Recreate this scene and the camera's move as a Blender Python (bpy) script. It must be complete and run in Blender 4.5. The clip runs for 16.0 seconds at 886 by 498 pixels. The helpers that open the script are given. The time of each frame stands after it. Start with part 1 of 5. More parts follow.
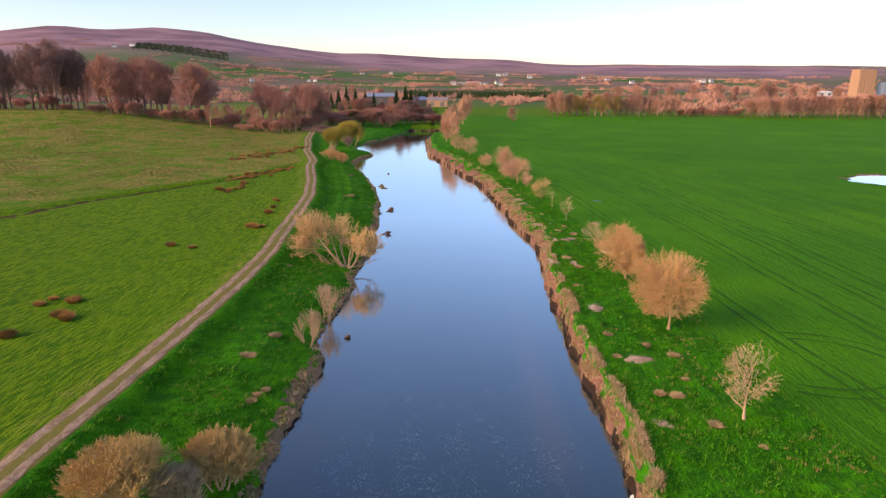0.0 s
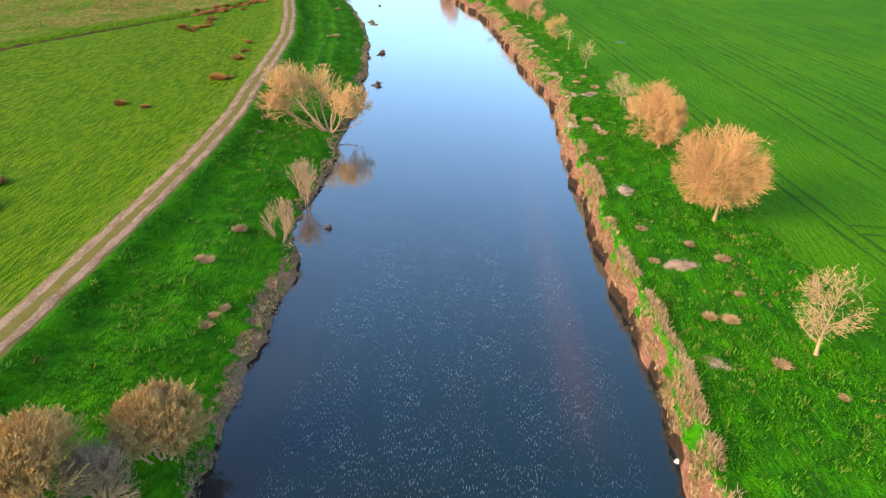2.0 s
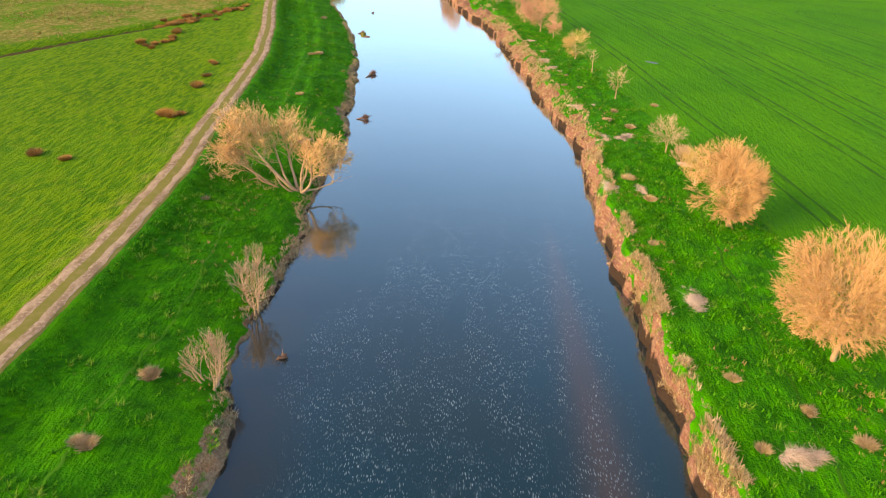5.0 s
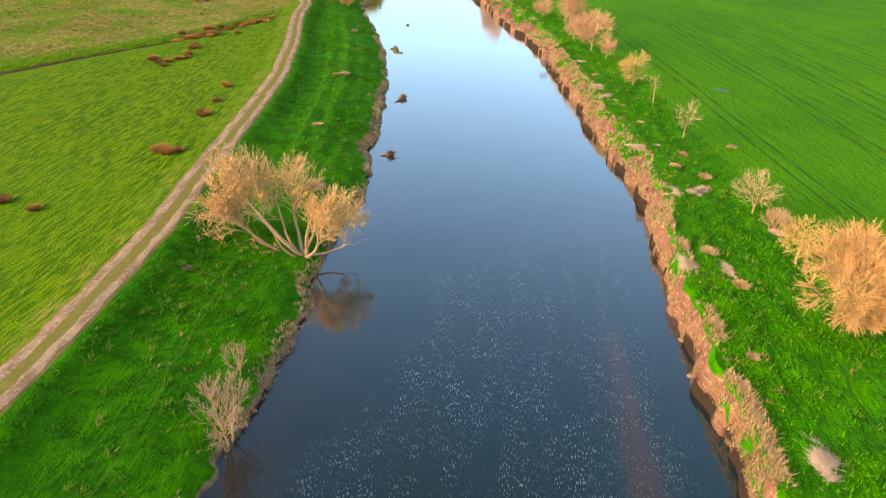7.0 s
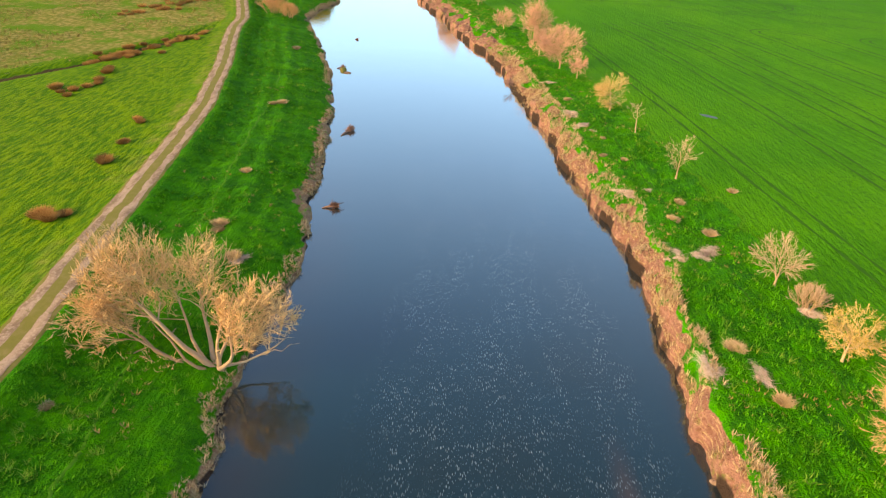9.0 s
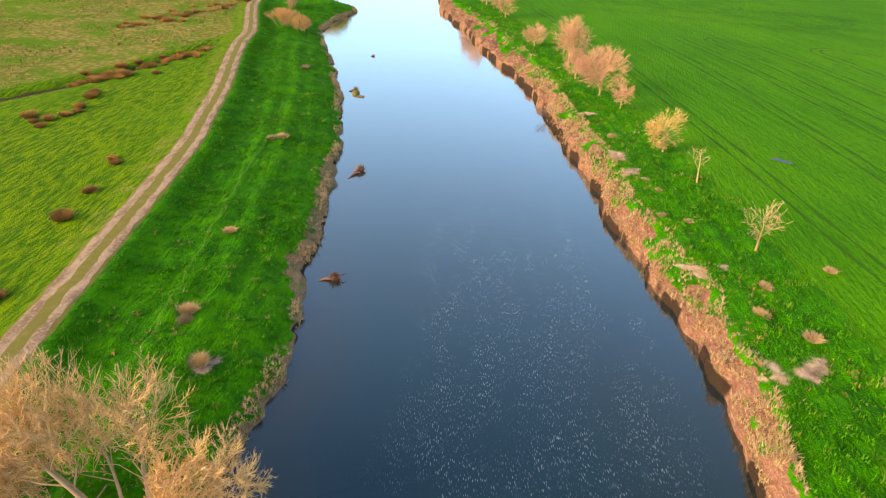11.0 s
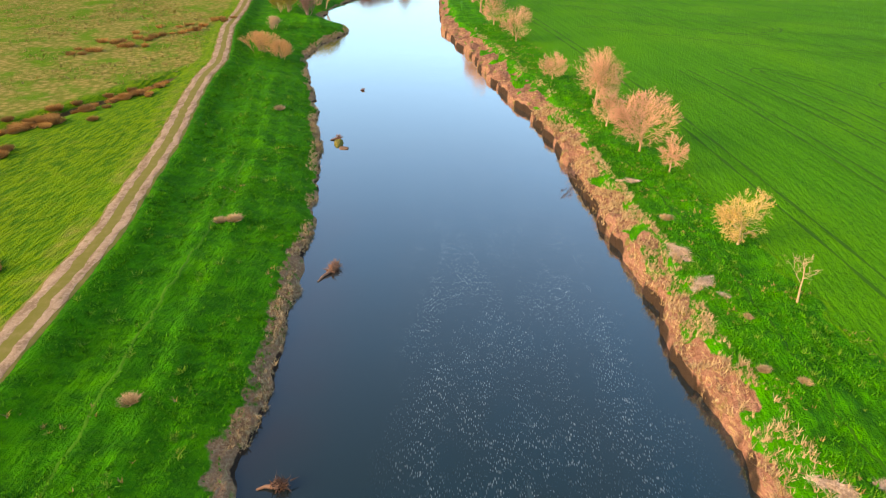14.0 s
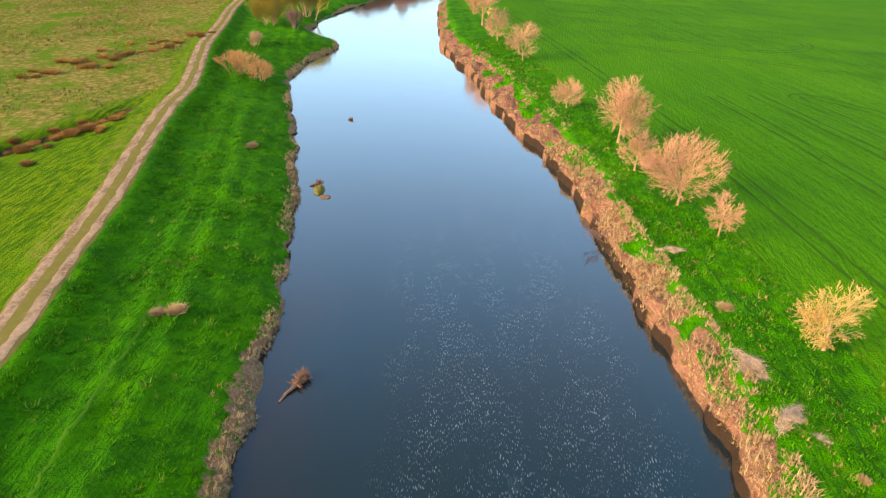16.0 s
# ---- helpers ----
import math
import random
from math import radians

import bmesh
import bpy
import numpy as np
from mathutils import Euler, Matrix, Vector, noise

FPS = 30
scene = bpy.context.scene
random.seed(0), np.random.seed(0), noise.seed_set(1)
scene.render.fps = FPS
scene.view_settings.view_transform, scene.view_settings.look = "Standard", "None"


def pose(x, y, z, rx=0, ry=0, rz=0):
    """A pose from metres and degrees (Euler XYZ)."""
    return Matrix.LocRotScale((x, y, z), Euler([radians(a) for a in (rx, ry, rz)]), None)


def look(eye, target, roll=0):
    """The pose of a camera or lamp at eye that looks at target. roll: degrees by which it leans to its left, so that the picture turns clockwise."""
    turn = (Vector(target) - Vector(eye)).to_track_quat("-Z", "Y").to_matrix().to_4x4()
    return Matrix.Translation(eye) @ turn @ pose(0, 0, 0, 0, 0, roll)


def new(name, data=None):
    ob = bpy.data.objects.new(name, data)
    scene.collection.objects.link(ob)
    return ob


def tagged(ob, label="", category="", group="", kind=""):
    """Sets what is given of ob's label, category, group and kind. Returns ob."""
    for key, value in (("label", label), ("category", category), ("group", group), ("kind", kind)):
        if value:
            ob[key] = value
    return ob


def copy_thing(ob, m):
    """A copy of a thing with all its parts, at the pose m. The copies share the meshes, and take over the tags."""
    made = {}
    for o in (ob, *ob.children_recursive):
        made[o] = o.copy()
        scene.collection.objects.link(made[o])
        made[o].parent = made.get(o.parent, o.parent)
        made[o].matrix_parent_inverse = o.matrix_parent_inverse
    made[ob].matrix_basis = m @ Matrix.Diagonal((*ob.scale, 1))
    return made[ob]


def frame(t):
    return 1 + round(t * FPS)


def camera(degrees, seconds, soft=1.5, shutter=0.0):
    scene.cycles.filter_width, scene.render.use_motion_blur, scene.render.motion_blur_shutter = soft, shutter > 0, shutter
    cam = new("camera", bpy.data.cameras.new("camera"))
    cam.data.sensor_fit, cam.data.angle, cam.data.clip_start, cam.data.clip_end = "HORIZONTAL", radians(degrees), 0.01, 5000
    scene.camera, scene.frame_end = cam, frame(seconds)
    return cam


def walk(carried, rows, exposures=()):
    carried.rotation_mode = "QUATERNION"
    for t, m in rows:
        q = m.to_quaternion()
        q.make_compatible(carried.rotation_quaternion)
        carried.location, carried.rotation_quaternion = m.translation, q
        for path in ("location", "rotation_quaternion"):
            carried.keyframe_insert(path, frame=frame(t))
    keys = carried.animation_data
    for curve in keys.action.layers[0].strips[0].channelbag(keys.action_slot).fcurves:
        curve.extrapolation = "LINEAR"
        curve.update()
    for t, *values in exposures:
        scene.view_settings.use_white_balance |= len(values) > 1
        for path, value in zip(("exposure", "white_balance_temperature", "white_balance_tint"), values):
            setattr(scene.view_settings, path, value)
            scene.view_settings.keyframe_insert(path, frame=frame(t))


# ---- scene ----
cam = camera(70.0, 16.0, soft=1.25)
METRES, EYE, TILT, LEAN, TURN = 118.65, 28.0, 0.0, 0.0, 0.0
ROWS = [
    (0.0, 0.0, 0.0, 0.0, 0.11, -15.24, -0.41),
    (0.5, -0.0001, 0.0312, 0.0, 0.08, -19.22, -0.41),
    (1.0, -0.0003, 0.0627, -0.0001, 0.05, -22.96, -0.43),
    (1.5, -0.0002, 0.0944, -0.0005, 0.03, -26.68, -0.43),
    (2.0, 0.0, 0.1262, -0.0011, 0.04, -30.09, -0.4),
    (2.5, -0.0001, 0.1577, -0.001, 0.05, -30.81, -0.43),
    (3.0, -0.0003, 0.1886, -0.0015, 0.06, -30.77, -0.44),
    (3.5, -0.0003, 0.2196, -0.0017, 0.1, -30.73, -0.46),
    (4.0, -0.0003, 0.2506, -0.0021, 0.1, -30.68, -0.48),
    (6.5, -0.0003, 0.4053, -0.0049, 0.16, -30.38, -0.51),
    (7.0, -0.0013, 0.4363, -0.0053, 3.54, -30.37, -0.33),
    (7.5, -0.0005, 0.4674, -0.0058, 4.91, -30.36, -0.19),
    (8.0, 0.0004, 0.4986, -0.0063, 3.75, -30.32, -0.22),
    (8.5, -0.0015, 0.5297, -0.0074, -0.24, -30.22, -0.57),
    (9.0, -0.0025, 0.5609, -0.0083, -0.24, -30.15, -0.59),
    (11.5, -0.0077, 0.7149, -0.0089, 1.86, -29.95, -0.58),
    (12.0, -0.0085, 0.7462, -0.0089, 1.85, -29.9, -0.58),
    (12.5, -0.0096, 0.7774, -0.0091, 1.84, -29.82, -0.59),
    (13.0, -0.0105, 0.8087, -0.0091, 1.82, -29.75, -0.59),
    (13.5, -0.0118, 0.8402, -0.0094, 1.8, -29.68, -0.62),
    (14.0, -0.0126, 0.8719, -0.0096, 1.79, -29.61, -0.61),
    (14.5, -0.0136, 0.9037, -0.0096, 1.77, -29.57, -0.64),
    (15.0, -0.0149, 0.9357, -0.0099, 1.73, -29.5, -0.67),
    (15.5, -0.0156, 0.9676, -0.0101, 1.72, -29.43, -0.65),
    (16.0, -0.017, 0.9995, -0.0103, 1.67, -29.36, -0.66),
]
walk(cam, [(t, pose(0, 0, EYE, TILT, LEAN, TURN) @ pose(METRES * x, METRES * y, METRES * z, 90 + pitch, roll, yaw)) for t, x, y, z, yaw, pitch, roll in ROWS],
     exposures=[(0.0, 0.15, 8100, 25), (0.5, 0.42, 8100, 20), (1.5, 0.7, 8100, 13), (3.0, 0.88, 8800, 11), (6.5, 0.86, 10200, 11), (16.0, 0.86, 10200, 11)])

# ---- light: low soft evening sun from behind the left shoulder, clear pale sky ----
SUN_AZ, SUN_EL = radians(-115), radians(22)
world = bpy.data.worlds.new("evening_sky")
scene.world = world
world.use_nodes = True
wn = world.node_tree
sky = wn.nodes.new("ShaderNodeTexSky")
sky.sky_type, sky.sun_disc = "NISHITA", False
sky.sun_elevation, sky.sun_rotation = SUN_EL, SUN_AZ
sky.air_density, sky.dust_density, sky.ozone_density = 1.0, 0.4, 5.0
wn.nodes["Background"].inputs["Strength"].default_value = 0.23
wn.links.new(sky.outputs[0], wn.nodes["Background"].inputs["Color"])
sun_data = bpy.data.lights.new("sun", "SUN")
sun_data.energy, sun_data.angle, sun_data.color = 3.9, radians(34), (1.0, 0.77, 0.47)
sun = new("sun", sun_data)
sun_dir = Vector((math.sin(SUN_AZ) * math.cos(SUN_EL), math.cos(SUN_AZ) * math.cos(SUN_EL), math.sin(SUN_EL)))
sun.matrix_world = look(sun_dir * 100, (0, 0, 0))


# ---- materials ----
class Nodes:
    """Short hand for building a node material."""

    def __init__(self, name, rough=0.9, spec=0.25):
        self.m = bpy.data.materials.new(name)
        self.m.use_nodes = True
        self.t = self.m.node_tree
        self.b = self.t.nodes["Principled BSDF"]
        self.b.inputs["Roughness"].default_value = rough
        self.b.inputs["Specular IOR Level"].default_value = spec
        self.pos = self.t.nodes.new("ShaderNodeNewGeometry").outputs["Position"]

    def put(self, socket, v):
        if isinstance(v, (int, float)):
            socket.default_value = v
        elif isinstance(v, tuple):
            socket.default_value = (*v, 1) if len(v) == 3 and socket.type == "RGBA" else v
        else:
            self.t.links.new(v, socket)

    def mapped(self, scale=(1, 1, 1), turn=0.0, vec=None):
        n = self.t.nodes.new("ShaderNodeMapping")
        n.inputs["Scale"].default_value = scale
        r = self.t.nodes.new("ShaderNodeMapping")
        r.inputs["Rotation"].default_value = (0, 0, turn)
        self.put(r.inputs["Vector"], vec or self.pos)
        self.put(n.inputs["Vector"], r.outputs[0])
        return n.outputs[0]

    def noise(self, scale, detail=3.0, vec=None, rough=0.55):
        n = self.t.nodes.new("ShaderNodeTexNoise")
        self.put(n.inputs["Vector"], vec or self.pos)
        n.inputs["Scale"].default_value, n.inputs["Detail"].default_value, n.inputs["Roughness"].default_value = scale, detail, rough
        return n.outputs["Fac"]

    def cells(self, scale, vec=None, what="Distance", flat="3D"):
        n = self.t.nodes.new("ShaderNodeTexVoronoi")
        n.voronoi_dimensions = flat
        self.put(n.inputs["Vector"], vec or self.pos)
        n.inputs["Scale"].default_value = scale
        return n.outputs[what]

    def span(self, v, a, b, c=0.0, d=1.0):
        n = self.t.nodes.new("ShaderNodeMapRange")
        n.interpolation_type = "SMOOTHSTEP"
        for k, val in zip(("Value", "From Min", "From Max", "To Min", "To Max"), (v, a, b, c, d)):
            self.put(n.inputs[k], val)
        return n.outputs[0]

    def math(self, op, a, b=0.0):
        n = self.t.nodes.new("ShaderNodeMath")
        n.operation = op
        self.put(n.inputs[0], a), self.put(n.inputs[1], b)
        return n.outputs[0]

    def mix(self, f, a, b):
        n = self.t.nodes.new("ShaderNodeMix")
        n.data_type = "RGBA"
        self.put(n.inputs["Factor"], f), self.put(n.inputs["A"], a), self.put(n.inputs["B"], b)
        return n.outputs["Result"]

    def attr(self, name):
        n = self.t.nodes.new("ShaderNodeAttribute")
        n.attribute_name = name
        s = self.t.nodes.new("ShaderNodeSeparateColor")
        self.put(s.inputs[0], n.outputs["Color"])
        return s.outputs[0], s.outputs[1], s.outputs[2]

    def chance(self, island=False):
        if island:
            return self.t.nodes.new("ShaderNodeNewGeometry").outputs["Random Per Island"]
        return self.t.nodes.new("ShaderNodeObjectInfo").outputs["Random"]

    def bump(self, height, strength=0.5, distance=0.05):
        n = self.t.nodes.new("ShaderNodeBump")
        n.inputs["Strength"].default_value, n.inputs["Distance"].default_value = strength, distance
        self.put(n.inputs["Height"], height)
        self.put(self.b.inputs["Normal"], n.outputs[0])

    def done(self, colour):
        self.put(self.b.inputs["Base Color"], colour)
        return self.m


def ground_material():
    k = Nodes("meadow_ground", 0.95, 0.1)
    lush, rough, soil = k.attr("zone_a")
    crop, far, moor = k.attr("zone_b")
    dark_toe, mow, ditch = k.attr("zone_c")
    big, mid, fine = k.noise(0.035, 4), k.noise(0.6, 4), k.noise(5.0, 3)
    clump = k.cells(0.9)
    streak = k.noise(1.0, 3, k.mapped((2.6, 0.6, 1), radians(6)))
    # grazed pasture
    past = k.mix(k.span(streak, 0.37, 0.63), (0.036, 0.135, 0.003), (0.150, 0.265, 0.006))
    past = k.mix(k.span(big, 0.35, 0.7, 0, 0.55), past, (0.085, 0.23, 0.005))
    past = k.mix(k.span(mid, 0.55, 0.8, 0, 0.5), past, (0.20, 0.24, 0.02))
    # lush bank grass
    green = k.mix(k.span(mid, 0.3, 0.7), (0.009, 0.125, 0.003), (0.024, 0.24, 0.005))
    green = k.mix(k.span(fine, 0.45, 0.75, 0, 0.6), green, (0.05, 0.28, 0.006))
    green = k.mix(k.span(k.noise(0.24, 5, None, 0.65), 0.45, 0.66, 0, 0.8), green, (0.048, 0.29, 0.004))
    green = k.mix(k.span(k.noise(1.3, 4, k.mapped((1.6, 0.6, 1), radians(40))), 0.52, 0.72, 0, 0.7), green, (0.010, 0.10, 0.005))
    # drilled crop
    rows = k.noise(1.0, 3, k.mapped((1.5, 0.06, 1), radians(-9)), 0.65)
    grain = k.mix(k.span(rows, 0.38, 0.62), (0.026, 0.19, 0.002), (0.047, 0.262, 0.005))
    grain = k.mix(k.span(big, 0.4, 0.72, 0, 0.75), grain, (0.080, 0.31, 0.004))
    grain = k.mix(k.span(fine, 0.48, 0.75, 0, 0.6), grain, (0.09, 0.27, 0.010))
    grain = k.mix(k.span(k.noise(1.7, 5, None, 0.65), 0.5, 0.66, 0, 0.6), grain, (0.018, 0.125, 0.002))
    grain = k.mix(k.span(k.noise(0.012, 3), 0.45, 0.65, 0, 0.5), grain, (0.040, 0.23, 0.004))
    # rough tussock pasture
    straw = k.mix(k.span(clump, 0.15, 0.7), (0.36, 0.27, 0.09), (0.17, 0.19, 0.03))
    straw = k.mix(k.span(k.noise(0.11, 5, None, 0.65), 0.45, 0.62), straw, (0.09, 0.21, 0.008))
    # bare earth
    earth = k.mix(k.span(mid, 0.3, 0.7), (0.310, 0.150, 0.110), (0.200, 0.092, 0.066))
    earth = k.mix(k.span(fine, 0.45, 0.8, 0, 0.65), earth, (0.40, 0.235, 0.18))
    earth = k.mix(k.span(k.noise(2.2, 6, None, 0.7), 0.5, 0.66, 0, 0.75), earth, (0.15, 0.066, 0.042))
    earth = k.mix(k.span(k.noise(1.1, 5, k.mapped((1, 1, 6)), 0.65), 0.52, 0.66, 0, 0.8), earth, (0.44, 0.31, 0.165))
    earth = k.mix(k.span(k.noise(0.7, 5, None, 0.7), 0.55, 0.68, 0, 0.7), earth, (0.13, 0.17, 0.03))
    c = k.mix(mow, past, green)
    c = k.mix(crop, c, grain)
    c = k.mix(k.span(k.math("ADD", rough, k.math("MULTIPLY", k.noise(0.35, 5), 0.7)), 0.6, 1.1), c, straw)
    c = k.mix(k.span(k.math("ADD", lush, k.math("MULTIPLY", mid, 0.3)), 0.45, 0.8), c, green)
    # distant patchwork of fields and the moor
    patch = k.cells(0.0052, k.mapped((1.0, 0.6, 0)), "Color")
    sp = k.t.nodes.new("ShaderNodeSeparateColor")
    k.put(sp.inputs[0], patch)
    fields = k.mix(k.span(sp.outputs[0], 0.3, 0.7), (0.10, 0.16, 0.05), (0.05, 0.16, 0.025))
    fields = k.mix(k.span(sp.outputs[1], 0.55, 0.75), fields, (0.21, 0.15, 0.115))
    fields = k.mix(k.span(k.noise(0.006, 4), 0.48, 0.66, 0, 0.75), fields, (0.19, 0.125, 0.12))
    c = k.mix(far, c, fields)
    # purple-pink moor: heather with haze and evening glow put into its colour
    hazy_heath = k.mix(k.span(k.noise(0.0045, 5), 0.35, 0.65), (0.24, 0.145, 0.18), (0.42, 0.25, 0.27))
    c = k.mix(moor, c, hazy_heath)
    s = k.span(k.math("ADD", soil, k.math("MULTIPLY", k.math("SUBTRACT", k.noise(0.9, 5), 0.5), 1.3)), 0.42, 0.62)
    earth = k.mix(k.math("MULTIPLY", mow, 0.45), earth, k.mix(k.span(fine, 0.35, 0.7), (0.37, 0.20, 0.085), (0.56, 0.36, 0.18)))
    c = k.mix(s, c, earth)
    c = k.mix(k.span(k.math("ADD", ditch, k.math("MULTIPLY", k.math("SUBTRACT", mid, 0.5), 0.9)), 0.45, 0.7), c, (0.09, 0.065, 0.028))
    # near-black brown at the foot of the banks
    c = k.mix(k.span(dark_toe, 0.3, 0.7), c, (0.045, 0.028, 0.02))
    k.bump(k.math("ADD", k.math("ADD", k.math("MULTIPLY", fine, 0.6), k.math("MULTIPLY", streak, 1.2)), k.math("MULTIPLY", k.noise(14.0, 2), 0.3)), 1.0, 0.32)
    return k.done(c)


def water_material():
    k = Nodes("river_water", 0.5, 0.0)
    shoal, calm, foam_glint = k.attr("zone")
    silt = k.attr("zone_shore")[0]
    deep = k.mix(k.span(k.noise(0.05, 3), 0.35, 0.65), (0.004, 0.028, 0.043), (0.009, 0.024, 0.028))
    c = k.mix(shoal, deep, (0.062, 0.042, 0.036))
    c = k.mix(k.math("MULTIPLY", silt, k.span(k.noise(0.16, 4), 0.3, 0.7, 0.4, 0.95)), c, (0.022, 0.018, 0.015))
    # drifting foam flecks and sky glints, painted pale in loose strings along the current
    spot = k.cells(3.2, k.mapped((2.6, 0.50, 1)), flat="2D")
    reach_of = k.span(k.noise(1.7, 2), 0.3, 0.7, 0.05, 0.29)
    where = k.span(k.noise(0.55, 6, k.mapped((0.8, 0.22, 1)), 0.75), 0.36, 0.62)
    fleck = k.math("MULTIPLY", k.span(k.math("DIVIDE", spot, reach_of), 0.3, 1.0, 1, 0), k.math("MULTIPLY", where, foam_glint))
    pale_patch = k.math("MULTIPLY", k.span(k.noise(1.1, 6, k.mapped((1.0, 0.3, 1)), 0.75), 0.55, 0.78), k.math("MULTIPLY", where, foam_glint))
    c = k.mix(k.math("MULTIPLY", pale_patch, 0.3), c, (0.10, 0.19, 0.24))
    c = k.mix(k.math("MULTIPLY", fleck, 0.5), c, (0.42, 0.55, 0.62))
    chop = k.noise(1.0, 3, k.mapped((1.1, 2.6, 1), radians(20)))
    swell = k.noise(0.22, 2, k.mapped((1.0, 0.7, 1)))
    k.bump(k.math("ADD", k.math("MULTIPLY", chop, calm), k.math("MULTIPLY", swell, 0.9)), 0.3, 0.05)
    lw = k.t.nodes.new("ShaderNodeLayerWeight")
    lw.inputs["Blend"].default_value = 0.5
    sheen = k.math("MINIMUM", k.math("ADD", k.math("MULTIPLY", k.math("POWER", lw.outputs["Facing"], 2.4), 1.7), 0.022), 0.97)
    gloss = k.t.nodes.new("ShaderNodeBsdfGlossy")
    gloss.inputs["Roughness"].default_value = 0.05
    gloss.inputs["Color"].default_value = (0.88, 0.96, 1.0, 1)
    k.t.links.new(k.b.inputs["Normal"].links[0].from_socket, gloss.inputs["Normal"])
    blend = k.t.nodes.new("ShaderNodeMixShader")
    k.put(blend.inputs[0], sheen)
    k.t.links.new(k.b.outputs[0], blend.inputs[1])
    k.t.links.new(gloss.outputs[0], blend.inputs[2])
    k.t.links.new(blend.outputs[0], k.t.nodes["Material Output"].inputs["Surface"])
    return k.done(c)


def plain(name, a, b, scale=3.0, rough=0.9, bump=0.4, island=False, spec=0.2):
    k = Nodes(name, rough, spec)
    n = k.noise(scale, 4)
    f = k.span(k.math("ADD", k.math("MULTIPLY", n, 0.6), k.math("MULTIPLY", k.chance(island), 0.5)), 0.3, 0.8)
    if bump:
        k.bump(k.noise(scale * 4, 3), bump, 0.03)
    return k.done(k.mix(f, a, b))


def track_material():
    """Trodden earth with damp hollows, pale dust and grass creeping in."""
    k = Nodes("rutted_earth", 0.95, 0.15)
    c = k.mix(k.span(k.noise(0.7, 5, k.mapped((1.5, 0.5, 1))), 0.35, 0.65), (0.24, 0.155, 0.10), (0.43, 0.295, 0.205))
    c = k.mix(k.span(k.noise(3.5, 4), 0.45, 0.75, 0, 0.8), c, (0.52, 0.38, 0.28))
    c = k.mix(k.span(k.noise(1.6, 5, None, 0.7), 0.56, 0.7, 0, 0.75), c, (0.15, 0.14, 0.03))
    k.bump(k.noise(6.0, 4), 0.8, 0.06)
    return k.done(c)


MAT_GROUND = ground_material()
MAT_WATER = water_material()
MAT_TRACK = track_material()
MAT_VERGE = plain("worn_verge_grass", (0.18, 0.165, 0.035), (0.36, 0.25, 0.13), 1.3, 0.95, 0.7)
MAT_CROPRUT = plain("pressed_crop", (0.018, 0.11, 0.002), (0.034, 0.155, 0.003), 0.5, 0.95, 0.3)
MAT_BARK = plain("pale_bark", (0.36, 0.235, 0.135), (0.56, 0.38, 0.24), 2.0, 0.9, 0.6)
MAT_BARK_DARK = plain("grey_bark", (0.22, 0.14, 0.115), (0.38, 0.25, 0.195), 2.0, 0.9, 0.6)
MAT_TWIG = plain("orange_twigs", (0.50, 0.27, 0.125), (0.68, 0.41, 0.20), 0.8, 0.85, 0, True)
MAT_TWIG_WILLOW = plain("pale_orange_willow_twigs", (0.60, 0.36, 0.16), (0.80, 0.54, 0.27), 0.8, 0.85, 0, True)
MAT_TWIG_PINK = plain("rosy_twigs", (0.50, 0.255, 0.165), (0.68, 0.38, 0.265), 0.8, 0.85, 0, True)
MAT_TWIG_YELLOW = plain("budding_twigs", (0.54, 0.35, 0.14), (0.73, 0.51, 0.24), 0.8, 0.85, 0, True)
MAT_TWIG_GREY = plain("bare_grey_twigs", (0.42, 0.27, 0.17), (0.60, 0.42, 0.28), 0.8, 0.85, 0, True)
MAT_TWIG_RED = plain("red_winter_twigs", (0.34, 0.155, 0.125), (0.52, 0.26, 0.205), 0.05, 0.85, 0, True)
MAT_TWIG_DUSK = plain("dusky_winter_twigs", (0.22, 0.13, 0.12), (0.35, 0.205, 0.185), 0.05, 0.85, 0, True)
MAT_TWIG_OCHRE = plain("ochre_hedge_twigs", (0.34, 0.22, 0.08), (0.48, 0.33, 0.13), 0.05, 0.85, 0, True)
MAT_TWIG_OLIVE = plain("olive_budding_twigs", (0.34, 0.27, 0.05), (0.48, 0.38, 0.09), 0.1, 0.85, 0, True)
MAT_TWIG_RUST = plain("rusty_hedge_twigs", (0.42, 0.205, 0.155), (0.60, 0.32, 0.245), 0.05, 0.85, 0, True)
MAT_CONIFER = plain("conifer_needles", (0.018, 0.045, 0.02), (0.05, 0.085, 0.03), 0.3, 0.9, 0, True)
MAT_LEAF = plain("young_leaf_buds", (0.48, 0.31, 0.06), (0.60, 0.40, 0.11), 0.8, 0.8, 0, True)
MAT_BLADE = plain("lush_grass_blades", (0.014, 0.165, 0.004), (0.06, 0.29, 0.008), 0.25, 0.9, 0, True)
MAT_CLUMP = plain("yellowing_grass_blades", (0.028, 0.22, 0.006), (0.19, 0.32, 0.038), 0.6, 0.9, 0, True)
MAT_STRAW = plain("dry_grass_blades", (0.38, 0.26, 0.135), (0.60, 0.44, 0.265), 0.5, 0.9, 0, True)
MAT_ROUGH = plain("faded_tussock_blades", (0.20, 0.16, 0.04), (0.36, 0.28, 0.10), 0.3, 0.9, 0, True)
MAT_REED = plain("dry_reed_blades", (0.36, 0.21, 0.15), (0.50, 0.31, 0.23), 0.3, 0.9, 0, True)
MAT_RUSH = plain("brown_rush_blades", (0.26, 0.12, 0.04), (0.46, 0.25, 0.09), 0.5, 0.9, 0, True)
